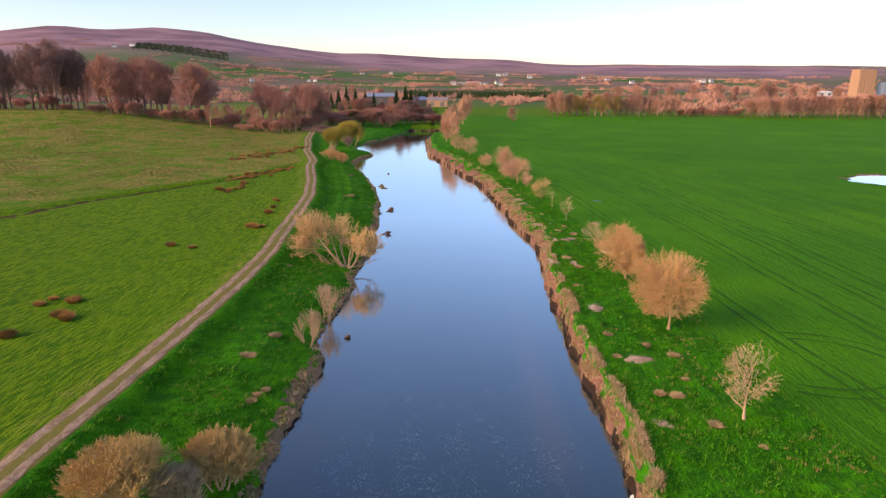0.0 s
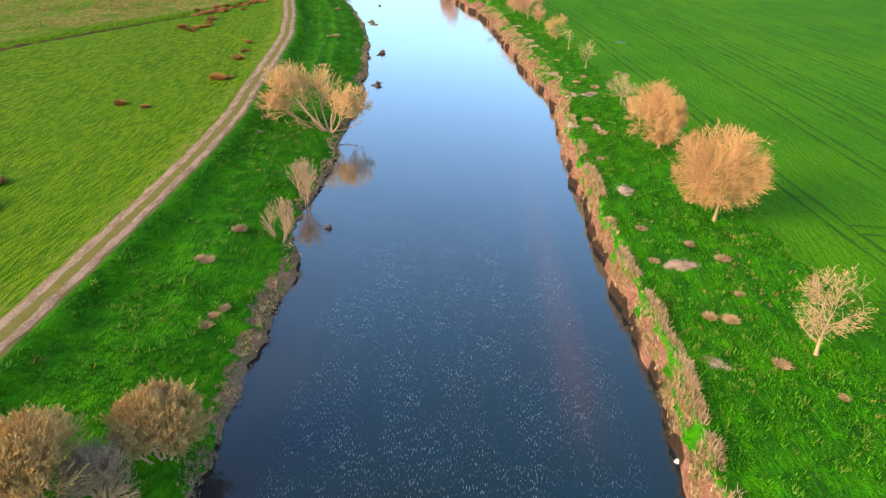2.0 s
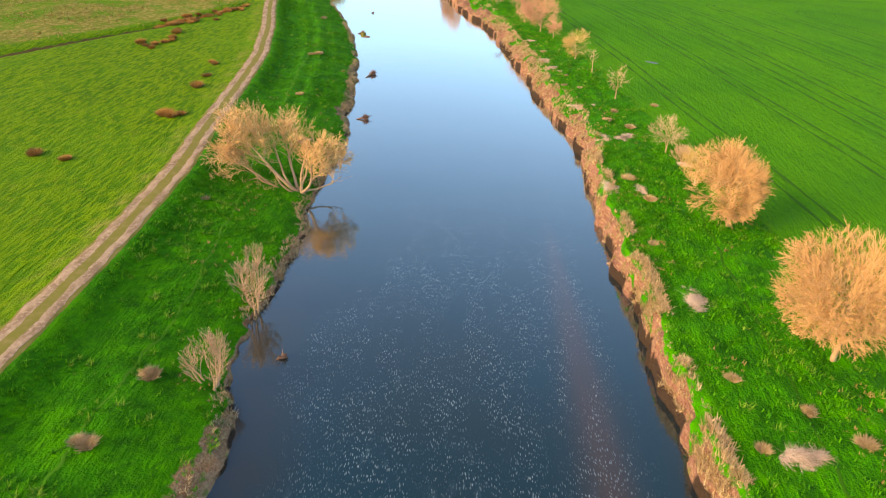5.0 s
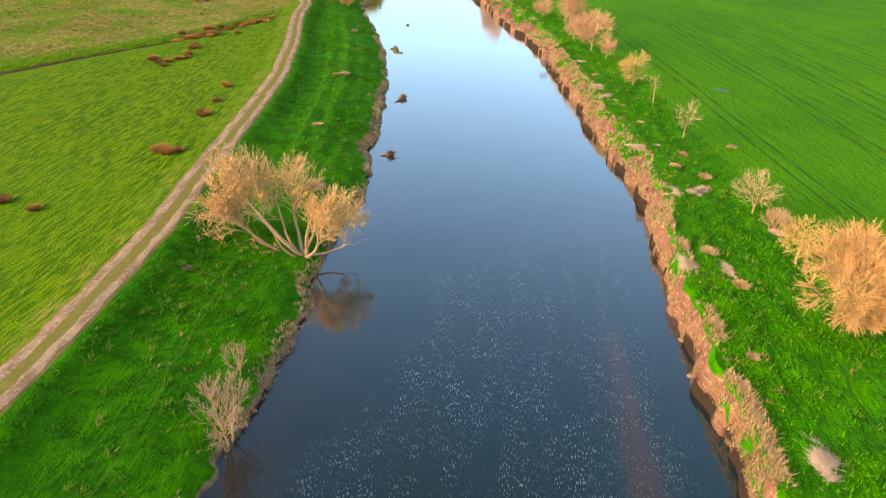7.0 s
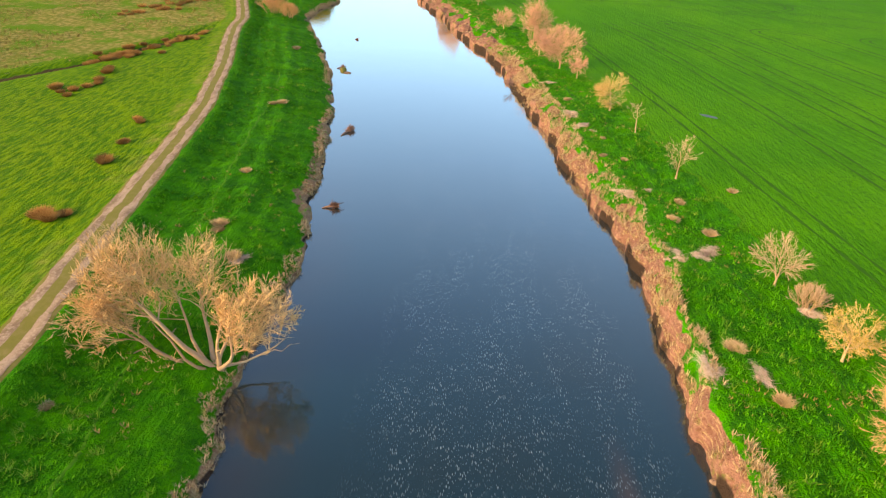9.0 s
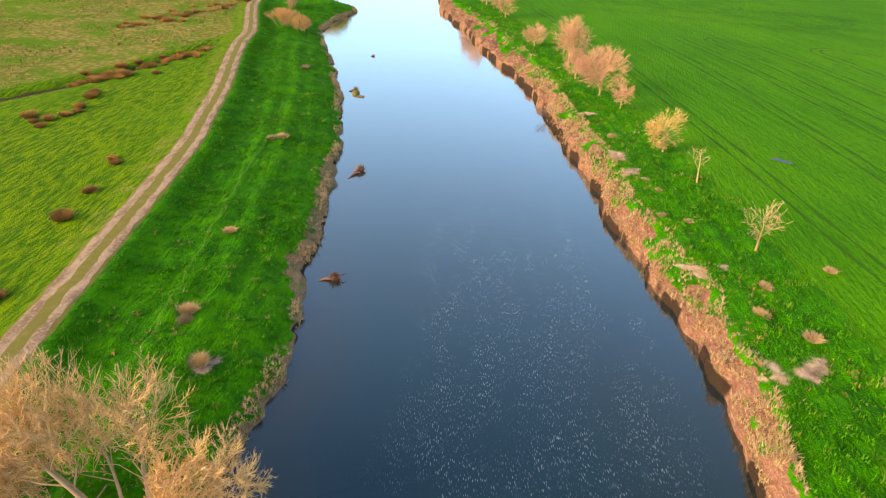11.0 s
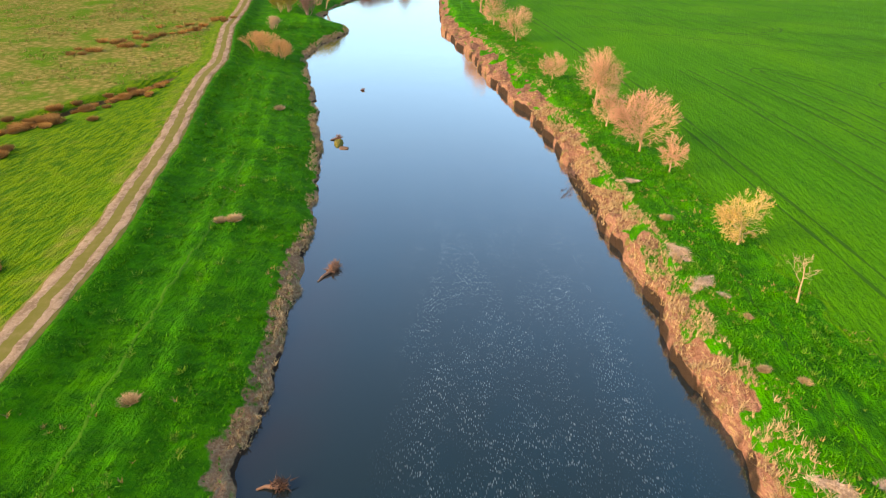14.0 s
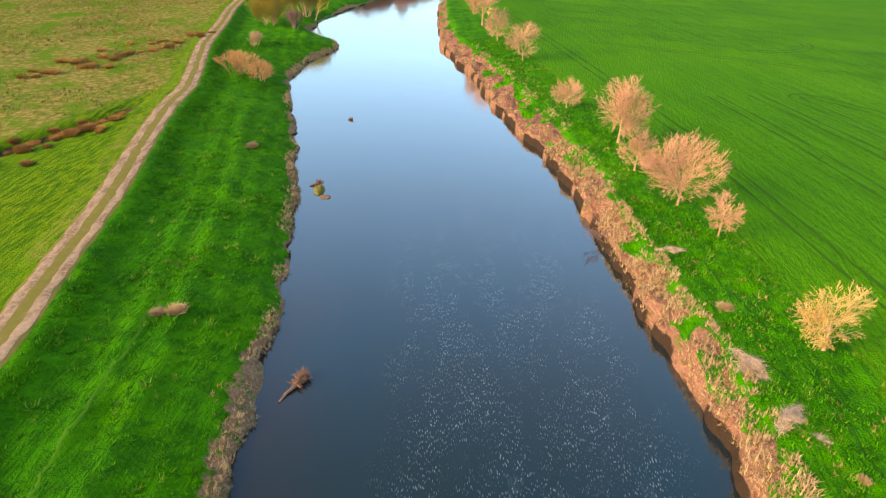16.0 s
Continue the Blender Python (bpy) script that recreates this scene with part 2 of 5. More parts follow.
MAT_DEAD = plain("bleached_dead_stems", (0.46, 0.33, 0.25), (0.68, 0.53, 0.43), 0.6, 0.9, 0, True)
MAT_WOOD = plain("wet_driftwood", (0.12, 0.055, 0.035), (0.33, 0.18, 0.12), 3.0, 0.8, 0.5)
MAT_MUD = plain("river_mud", (0.20, 0.12, 0.08), (0.34, 0.22, 0.15), 2.0, 0.8, 0.6)
MAT_ROOF_BLUE = plain("blue_sheet_roof", (0.16, 0.22, 0.36), (0.24, 0.31, 0.45), 0.4, 0.5, 0)
MAT_ROOF_GREY = plain("grey_slate_roof", (0.24, 0.2, 0.22), (0.36, 0.31, 0.32), 0.4, 0.7, 0)
MAT_ROOF_RED = plain("red_tile_roof", (0.42, 0.2, 0.16), (0.55, 0.3, 0.24), 0.4, 0.8, 0)
MAT_WALL_WHITE = plain("white_render", (0.72, 0.68, 0.66), (0.85, 0.8, 0.78), 0.4, 0.9, 0)
MAT_WALL_TAN = plain("tan_cladding", (0.50, 0.29, 0.18), (0.60, 0.36, 0.24), 0.2, 0.8, 0)
MAT_WALL_DARK = plain("dark_boarding", (0.16, 0.13, 0.13), (0.24, 0.2, 0.19), 0.4, 0.9, 0)
MAT_PANE = plain("dark_window_pane", (0.03, 0.035, 0.045), (0.06, 0.065, 0.08), 0.4, 0.2, 0, spec=0.5)


# ---- plan: waterlines, track, field edge ----
WATER = -3.9
LEFT_BANK = [(-80, -14), (43, -14), (60, -14.2), (65, -13.0), (73, -15.3), (90, -13.6), (98, -14.7), (104, -14.2), (116, -12.9), (128, -13.8), (142, -14.5),
             (153, -15.2), (164, -16.7), (174, -18.0), (186, -20.5), (205, -25), (225, -31), (236, -33.4), (250, -33), (262, -29), (268, -29.5), (280, -39), (300, -40), (325, -33), (350, -27), (392, -20)]
RIGHT_BANK = [(-80, 14.5), (44, 15), (60, 15.7), (84, 15.9), (100, 17), (112, 17.8), (121, 17.7), (138, 15.2), (150, 14.6), (161, 13.2), (174, 12.2), (190, 10.6),
              (199, 8.9), (221, 3.2), (237, 0.4), (256, -4.2), (268, -7.0), (280, -7.6), (317, -9.5), (345, -7), (370, -2), (392, 0)]
SOIL_WIDE = [(-80, 1.0), (53, 1.0), (80, 0.9), (95, 0.9), (106, 1.2), (113, 2.1), (120, 1.6), (127, 3.3), (131, 2.2), (139, 2.3), (150, 2.2), (157, 3.0), (171, 2.6), (181, 2.8), (190, 3.6), (200, 3.4), (206, 4.8), (226, 5.2), (250, 4.5), (300, 3.0), (430, 2.0)]
TRACK = [(-80, -33), (40, -31.6), (64, -30.0), (84, -28.7), (100, -28.6), (113, -29.9), (135, -31.3), (153, -32.7), (162, -34.5), (176, -36.9), (195, -41.2),
         (206, -43.4), (216, -44.4), (228, -47.7), (248, -53.4), (271, -57.5), (291, -62), (318, -66), (350, -70)]
CROP_EDGE = [(-80, 36), (40, 34), (70, 31.5), (110, 30), (131, 28), (155, 26), (180, 23), (198, 20.5), (243, 12), (275, 6), (317, -3), (345, 0), (430, 14), (520, 16)]
HILLS = [(-1.2, 42), (-0.70, 57), (-0.60, 68), (-0.53, 79), (-0.42, 83), (-0.33, 75), (-0.26, 64), (-0.15, 50), (0.0, 39), (0.2, 33), (0.4, 31), (0.7, 25), (1.2, 20)]


def curve(table):
    a = np.array(table, float)
    ys = np.arange(a[0, 0], a[-1, 0] + 0.5, 0.5)
    xs = np.interp(ys, a[:, 0], a[:, 1])
    kernel = np.hanning(15)
    xs = np.convolve(np.pad(xs, 7, mode="edge"), kernel / kernel.sum(), "valid")
    return lambda y: np.interp(y, ys, xs)


def waves(u, seed, lengths, size):
    """Smooth irregular wiggle along one axis."""
    r = np.random.RandomState(seed)
    out = np.zeros_like(u, dtype=float)
    for length in lengths:
        out = out + np.sin(u * 2 * math.pi / (length * r.uniform(0.85, 1.15)) + r.uniform(0, 6.28)) * size * (length / lengths[0]) ** 0.7
    return out


def lattice(x, y, cell, seed):
    """Smooth random field from -1 to 1 with the given cell size."""
    r = np.random.RandomState(seed)
    tab = r.uniform(-1, 1, (256, 256))
    u, v = x / cell, y / cell
    i, j = np.floor(u).astype(int), np.floor(v).astype(int)
    fu, fv = u - i, v - j
    fu, fv = fu * fu * (3 - 2 * fu), fv * fv * (3 - 2 * fv)
    a, b, c, d = tab[i % 256, j % 256], tab[(i + 1) % 256, j % 256], tab[i % 256, (j + 1) % 256], tab[(i + 1) % 256, (j + 1) % 256]
    return (a * (1 - fu) + b * fu) * (1 - fv) + (c * (1 - fu) + d * fu) * fv


def smooth(v, a, b):
    q = np.clip((v - a) / (b - a), 0, 1)
    return q * q * (3 - 2 * q)


left_c, right_c, soil_c, track_c, crop_c = curve(LEFT_BANK), curve(RIGHT_BANK), curve(SOIL_WIDE), curve(TRACK), curve(CROP_EDGE)


def wander(y, seed, cells, size):
    """Irregular scalloping along the banks."""
    y = np.asarray(y, float)
    return sum(lattice(np.zeros_like(y) + 3.5 * i, y, c, seed + i) * size * (c / cells[0]) ** 0.6 for i, c in enumerate(cells))


def left_x(y):
    return left_c(y) + wander(y, 103, (5.0, 2.4, 1.2), 0.45)


def right_x(y):
    return right_c(y) + 0.35 * smooth(np.asarray(y, float), 105, 130) + wander(y, 107, (4.8, 2.3, 1.2), 0.42)


DITCH = [(-300, 110), (-91, 128), (-84, 146), (-73, 163), (-62, 178), (-50, 203), (-46, 214)]


def ditch_distance(x, y):
    best = np.full(np.shape(x), 1e9)
    for (x0, y0), (x1, y1) in zip(DITCH, DITCH[1:]):
        dx, dy = x1 - x0, y1 - y0
        q = np.clip(((x - x0) * dx + (y - y0) * dy) / (dx * dx + dy * dy), 0, 1)
        best = np.minimum(best, np.hypot(x - x0 - q * dx, y - y0 - q * dy))
    return best


def rough_side(x, y):
    """How far past the ditch, towards the rough pasture."""
    return y - np.interp(x, [-300, -91, -84, -73, -62, -50, -46], [110, 128, 146, 163, 178, 203, 214])


def land(x, y):
    """Height of the ground and its zones."""
    x, y = np.asarray(x, float), np.asarray(y, float)
    lx, rx, tx, sw = left_x(y), right_x(y), track_c(y), soil_c(y)
    dl, dr = lx - x, x - rx
    bed = np.maximum(dl, dr)
    lumps = lattice(x, y, 1.3, 11) * 0.6 + lattice(x, y, 0.7, 12) * 0.4
    broad = lattice(x, y, 14, 13)
    # left land
    dl = dl + (lattice(x, y, 1.2, 26) * 0.3 + lattice(x, y, 0.6, 27) * 0.16) * smooth(dl, -0.3, 0.2) * (1 - smooth(dl, 2, 4))
    zl = np.interp(dl, [-6, -0.6, 0, 0.7, 2.0, 4.0, 7.0, 10.0, 400], [-5.2, -4.5, -3.95, -3.4, -2.8, -2.3, -1.55, -1.25, -1.2])
    tr = x - tx
    levee = np.interp(tr, [-80, -20, -4, -2.0, 2.0, 4.2, 6.5], [-0.5, -0.6, -0.3, 0, 0, -0.75, -1.5]) 
    wl = smooth(-tr, -6.5, -1.8) * smooth(dl, 2.0, 6.0)
    zl = zl * (1 - wl) + levee * wl
    zl = zl + lumps * 0.16 * smooth(dl, 0.3, 3) * (1 - smooth(-tr, -2.6, -2.0) * 0.7) + broad * 0.12 * smooth(dl, 4, 9)
    tread = np.sin((tr - 7.0 + broad * 0.5) * 2.15) * smooth(tr, 4.5, 6.0) * smooth(dl, 2.5, 4.5) * smooth(y, 104, 122)
    zl = zl + 0.09 * tread
    dd = ditch_distance(x, y)
    zl = zl - 1.0 * np.exp(-(dd / 1.7) ** 2) * smooth(-tr, 3, 8)
    knoll = 9.8 * smooth(-x, 78, 205) * np.exp(-((y - 340) / np.where(y < 340, 75, 130)) ** 2) * (1 - 0.6 * smooth(-x, 400, 900))
    zl = zl + knoll
    # right land
    q = dr / np.maximum(sw, 0.5)
    slump = lattice(x, y, 2.6, 21) * 0.5 + lattice(x, y, 1.2, 22) * 0.32 + lattice(x, y, 0.7, 25) * 0.12
    ragged = (lattice(x, y, 1.3, 23) * 0.32 + lattice(x, y, 0.6, 24) * 0.16) * smooth(dr, -0.3, 0.1)
    dr = dr + ragged
    zr = np.where(dr < 0.45, np.interp(dr, [-6, -0.5, 0, 0.1, 0.45], [-5.2, -4.6, -4.0, -3.1, -2.7]),
                  np.interp(q, [0.1, 0.45, 0.8, 1.0, 1.15], [-2.7, -2.2, -1.75, -1.35, -1.15]))
    zr = zr + slump * smooth(dr, 0.1, 0.7) * (1 - smooth(q, 0.85, 1.15))
    ridge = 0.05 * np.sin((x - rx) * 2.1 + broad * 0.6) * smooth(q, 1.1, 1.6) * (1 - smooth(x - crop_c(y), -2, 0.5))
    zr = zr + ridge + (lumps * 0.26 * (1 - smooth(x - crop_c(y), -1.5, 0.8)) + broad * 0.08) * smooth(q, 1.0, 1.5)
    zr = zr + 0.35 * smooth(x - crop_c(y), 0, 60)
    z = np.where(dl > dr, zl, zr)
    z = np.where(bed < -6, -5.2, z)
    shut = smooth(y, 386, 394)
    z = z * (1 - shut) - 0.8 * shut
    # pond in the crop
    pond = np.hypot((x - 138) / 15.5, (y - 188) / 11.5) + 0.08 * lattice(x, y, 9, 31)
    z = z - 0.9 * (1 - smooth(pond, 0.86, 1.12))
    # far valley side and hills
    dist = np.hypot(x, y)
    az = np.arctan2(x, np.maximum(y, 1))
    hill = np.interp(az, [a for a, _ in HILLS], [h for _, h in HILLS]) / 1160.0 * 3300
    roll = lattice(x, y, 420, 41) * 0.5 + lattice(x, y, 180, 42) * 0.22
    rise = np.interp(dist, [0, 900, 1500, 2200, 3300, 3800, 4800], [0, 0.0, 0.09, 0.33, 1.0, 1.0, 0.7])
    z = z + smooth(dist, 420, 800) * (roll * 3 + 0.8) + rise * hill * (1 + 0.10 * lattice(x, y, 300, 43)) * (y > 0)
    # zones
    mow = ((dl > 0) & (tr > 1.2)).astype(float)
    right = (dr > dl).astype(float)
    edge = x - crop_c(y) + waves(y, 8, (7.0, 3.1), 0.5)
    crop = right * smooth(edge, -0.8, 0.8) * (1 - smooth(y + 0.06 * x, 495, 505)) 
    lush = np.where(right > 0, smooth(q, 0.05, 0.2) * (1 - smooth(edge, -0.8, 0.8)), smooth(dl, 0.5, 2.5) * smooth(tr, 1.6, 2.6))
    rs = rough_side(x, y)
    bare = 1.8 * smooth(lattice(x, y, 8, 53), -0.15, 0.6) * (1 - smooth(y, 66, 76) * (1 - smooth(y, 104, 112)) * 0.7)
    rough = (1 - right) * smooth(-tr, 1.5, 6) * smooth(rs, 2, 16) * (1 - 0.45 * smooth(lattice(x, y, 26, 51), 0.0, 0.5) * (1 - smooth(y, 250, 290)))
    rough = np.maximum(rough, right * 0.30 * smooth(q, 1.0, 1.3) * (1 - smooth(edge, -4, 0)) * smooth(lattice(x, y, 5, 52), -0.1, 0.6) * 2)
    rough = np.maximum(rough, (1 - right) * 0.40 * np.exp(-((tr + 2.6) / 2.6) ** 2) * (tr < -1))
    soil = np.where(right > 0, 1 - smooth(q, 0.6, 1.15), 0.72 * (1 - smooth(dl, 0.2 + bare * 0.5, 0.9 + 1.1 * bare)))
    soil = np.where(right > 0, soil - 0.9 * smooth(lattice(x, y, 2.6, 54) + 0.5 * lattice(x, y, 1.0, 55), 0.15, 0.45) * smooth(q, 0.15, 0.4), soil)
    soil = np.where((pond > 0.9) & (pond < 1.13), 0.8, soil)
    far = smooth(dist, 560, 760)
    moor = smooth(dist, 1900, 2700) * smooth(-az + 0.3 * lattice(x, y, 500, 61), -1.0, -0.2)
    # narrow dark band along both waterlines, broken up at random
    dark_toe = np.where(right > 0, 1 - smooth(dr, 0.12, 0.4), 1 - smooth(dl, 0.15, 0.5))
    dark_toe = dark_toe * (0.3 + 0.7 * smooth(lattice(x, y, 2.2, 56) + 0.4 * lattice(x, y, 0.9, 57), -0.35, 0.25))
    dit = (1 - right) * np.exp(-(dd / 1.2) ** 2) * smooth(-tr, 3, 8) * 1.5
    soil, dark_toe = soil * (1 - shut), dark_toe * (1 - shut)
    return z, np.stack([lush, rough, soil], -1), np.stack([crop, far, moor], -1), np.stack([dark_toe, mow, dit], -1)


def height(x, y):
    return float(land(np.array([x]), np.array([y]))[0][0])


def stretch(a, b, step, grow, far):
    """Grid lines: even between a and b, then ever wider out to the far limits."""
    mid = list(np.arange(a, b + step * 0.5, step))
    lo, hi = [], []
    s, v = step, mid[0]
    while v > far[0]:
        s *= grow
        v -= s
        lo.append(v)
    s, v = step, mid[-1]
    while v < far[1]:
        s *= grow
        v += s
        hi.append(v)
    return np.array(lo[::-1] + mid + hi)


def mesh_from(name, verts, faces, material, smooth_shade=False):
    me = bpy.data.meshes.new(name)
    me.from_pydata(verts if isinstance(verts, list) else verts.tolist(), [], faces if isinstance(faces, list) else faces.tolist())
    me.materials.append(material)
    if smooth_shade:
        me.shade_smooth()
    return me


def sheet(name, xs, ys, fn, material, keep=None, warp=None):
    gx, gy = np.meshgrid(xs, ys, indexing="ij")
    if warp:
        gx = warp(gx, gy)
    z, attrs = fn(gx.ravel(), gy.ravel())
    v = np.stack([gx.ravel(), gy.ravel(), z], -1)
    n, m = len(xs), len(ys)
    i = (np.arange(n - 1)[:, None] * m + np.arange(m - 1)[None, :]).ravel()
    f = np.stack([i, i + m, i + m + 1, i + 1], -1)
    if keep is not None:
        f = f[keep(v[f].mean(1))]
    me = mesh_from(name, v, f, material, True)
    for key, data in attrs.items():
        at = me.attributes.new(key, "FLOAT_COLOR", "POINT")
        at.data.foreach_set("color", np.concatenate([data, np.ones((len(data), 1))], -1).astype(np.float32).ravel())
    return new(name, me)


def ground_fn(x, y):
    z, a, b, c = land(x, y)
    return z, {"zone_a": a, "zone_b": b, "zone_c": c}


def follow_banks(u, y):
    """Grid columns run along the two waterlines."""
    wr = smooth(u, -4, 8) * (1 - smooth(u, 60, 500))
    wl = (1 - smooth(u, -8, 4)) * (1 - smooth(-u, 70, 500))
    return u + wr * (right_x(y) - 15.5) + wl * (left_x(y) + 14.0)


XS = stretch(-46, 36, 0.35, 1.055, (-4300, 4300))
XS = np.unique(np.round(np.concatenate([XS, np.arange(15.3, 16.6, 0.1), np.arange(-15.2, -13.8, 0.12)]), 3))
YS = stretch(28, 262, 0.42, 1.055, (-700, 4700))
tagged(sheet("ground", XS, YS, ground_fn, MAT_GROUND, warp=follow_banks), "green river meadows with earthen banks, pasture and distant hills", "ground", kind="structure")


def water_fn(x, y):
    shoal = np.exp(-((x - 10.4 - 0.02 * (y - 70)) / (0.45 + 1.0 * smooth(-(y - 97), 0, 30))) ** 2) * smooth(y, 40, 52) * (1 - smooth(y, 90, 97)) * 0.8
    calm = 0.6 + 0.6 * smooth(-y, -75, -45)
    # where the pale foam and glint colour is laid on the water
    foam_glint = smooth(x - left_x(y), 2 + 5 * smooth(y, 70, 95), 5 + 7 * smooth(y, 70, 95)) * smooth(right_x(y) - x, 1.5, 4) * (1 - smooth(y, 170, 240))
    silt = np.maximum(1 - smooth(x - left_x(y), 0.5, 6.5), 0.5 * (1 - smooth(right_x(y) - x, 0.2, 1.6))) * (1 - smooth(y, 150, 200))
    return np.full(x.shape, WATER), {"zone": np.stack([shoal, calm, foam_glint], -1), "zone_shore": np.stack([silt, silt, silt], -1)}


def water_keep(c):
    return np.maximum(left_x(c[:, 1]) - c[:, 0], c[:, 0] - right_x(c[:, 1])) < 3.0


tagged(sheet("river_water", np.arange(-62, 24, 1.0), np.arange(-70, 394, 1.0), water_fn, MAT_WATER, water_keep), "calm dark blue river reflecting the evening sky", "river", kind="structure")
pond_me = bpy.data.meshes.new("pond_water")
bm = bmesh.new()
bmesh.ops.create_circle(bm, cap_ends=True, segments=40, radius=1.0, matrix=Matrix.Translation((138, 188, -1.15)) @ Matrix.Diagonal((17.0, 12.6, 1, 1)))
bm.to_mesh(pond_me)
pond_me.materials.append(MAT_WATER)
tagged(new("pond_water", pond_me), "small pale pond in the green field", "pond", kind="structure")


# ---- farm track: two worn wheel ruts with a grassy middle ----
def ribbon(name, centre, along, offsets, lifts, material, parent=None):
    """A strip that follows the ground. centre: function of y; offsets: functions of y, across."""
    p = np.array([[centre(y), y] for y in along])
    d = np.gradient(p, axis=0)
    d /= np.linalg.norm(d, axis=1)[:, None]
    side = np.stack([d[:, 1], -d[:, 0]], -1)
    rows = []
    for off, up in zip(offsets, lifts):
        q = p + side * off(along)[:, None]
        rows.append(np.column_stack([q, land(q[:, 0], q[:, 1])[0] + up]))
    v = np.stack(rows, 1).reshape(-1, 3)
    m = len(offsets)
    i = (np.arange(len(along) - 1)[:, None] * m + np.arange(m - 1)[None, :]).ravel()
    ob = new(name, mesh_from(name, v, np.stack([i, i + 1, i + m + 1, i + m], -1), material, True))
    ob.parent = parent
    return ob


along = np.arange(-60, 330, 0.45)
road = tagged(new("farm_track"), "rutted brown farm track with a grassy middle strip", "track", kind="structure")


def off(base, seed, size=0.12):
    return lambda y: base + waves(y, seed, (6.5, 2.7, 1.3), size)


ribbon("verge", track_c, along, [off(-1.9, 1, .12), off(-1.5, 2, .05), off(-1.0, 3, .03), off(0, 4, .03), off(1.0, 5, .03), off(1.5, 6, .05), off(1.8, 7, .12)],
       [-0.08, 0.03, 0.03, 0.10, 0.03, 0.03, -0.08], MAT_VERGE, road)
ribbon("wheel_rut", track_c, along, [off(-1.36, 11, .09), off(-1.05, 12, .04), off(-0.68, 13, .04), off(-0.30, 14, .08)], [0.05, 0.075, 0.075, 0.06], MAT_TRACK, road)
ribbon("wheel_rut", track_c, along, [off(0.32, 15, .08), off(0.66, 16, .04), off(1.0, 17, .04), off(1.28, 18, .09)], [0.06, 0.075, 0.075, 0.05], MAT_TRACK, road)


# ---- wheel marks in the crop ----
def strip_along(pts, width, lift):
    p = np.array(pts, float)
    seg = np.r_[0, np.cumsum(np.hypot(*np.diff(p, axis=0).T))]
    u = np.arange(0, seg[-1], 1.0)
    q = np.stack([np.interp(u, seg, p[:, 0]), np.interp(u, seg, p[:, 1])], -1)
    d = np.gradient(q, axis=0)
    d /= np.linalg.norm(d, axis=1)[:, None] + 1e-9
    s = np.stack([d[:, 1], -d[:, 0]], -1)
    v, f = [], []
    for o in (-0.9, 0.9):
        w = width * (0.8 + 0.35 * np.sin(u * 0.7 + o))
        a, b = q + s * (o - w[:, None] / 2), q + s * (o + w[:, None] / 2)
        base = len(v)
        for c in (a, b):
            z = land(c[:, 0], c[:, 1])[0] + lift
            v += np.column_stack([c, z]).tolist()
        n = len(u)
        f += [(base + i, base + n + i, base + n + i + 1, base + i + 1) for i in range(n - 1)]
    return v, f


def crop_marks():
    lines = []

    def beside(o, y0, y1):
        return [(float(crop_c(y)) + o + 1.2 * math.sin(y / 41 + o), y) for y in np.arange(y0, y1, 3.0)]

    for o in (8, 21, 28.5):
        lines.append(beside(o, 20, 222 if o > 8 else 300))
    # there-and-back passes joined by a turn at the headland
    for a, b, top in ((34, 43, 214), (51, 60, 205), (69, 78, 196), (88, 98, 188), (108, 118, 180)):
        up, down = beside(a, 40, top), beside(b, 30, top)
        (xa, ya), (xb, yb) = up[-1], down[-1]
        bend = [((xa + xb) / 2 - (xb - xa) / 2 * math.cos(q) - 4 * math.sin(q), (ya + yb) / 2 + 9 * math.sin(q)) for q in np.linspace(0.2, 2.9, 14)]
        lines.append(up + bend + down[::-1])
    # headland passes across the far end
    for k in range(8):
        a = np.array([26.0 - 4 * k, 262.0 + 17 * k])
        lines.append([a + np.array([39.0, -26.0]) * u + np.array([0.0, 2.0]) * math.sin(u * 2 + k) for u in np.arange(0.2 * (k % 2), 4.2, 0.12)])
    for cx, cy, r in ((80, 244, 8), (62, 262, 7), (40, 62, 6)):
        lines.append([np.array([cx + r * math.cos(q) * 1.5, cy + r * math.sin(q) * 1.2]) for q in np.linspace(-2.2, 1.6, 26)])
    v, f = [], []
    for pts in lines:
        if len(pts) > 3:
            a, b = strip_along(pts, 0.42, 0.05)
            f += [tuple(i + len(v) for i in q) for q in b]
            v += a
    tagged(new("wheel_mark", mesh_from("wheel_mark", v, f, MAT_CROPRUT)), "dark pressed tractor wheel lines in the green crop", "wheel marks", kind="stuff")


crop_marks()


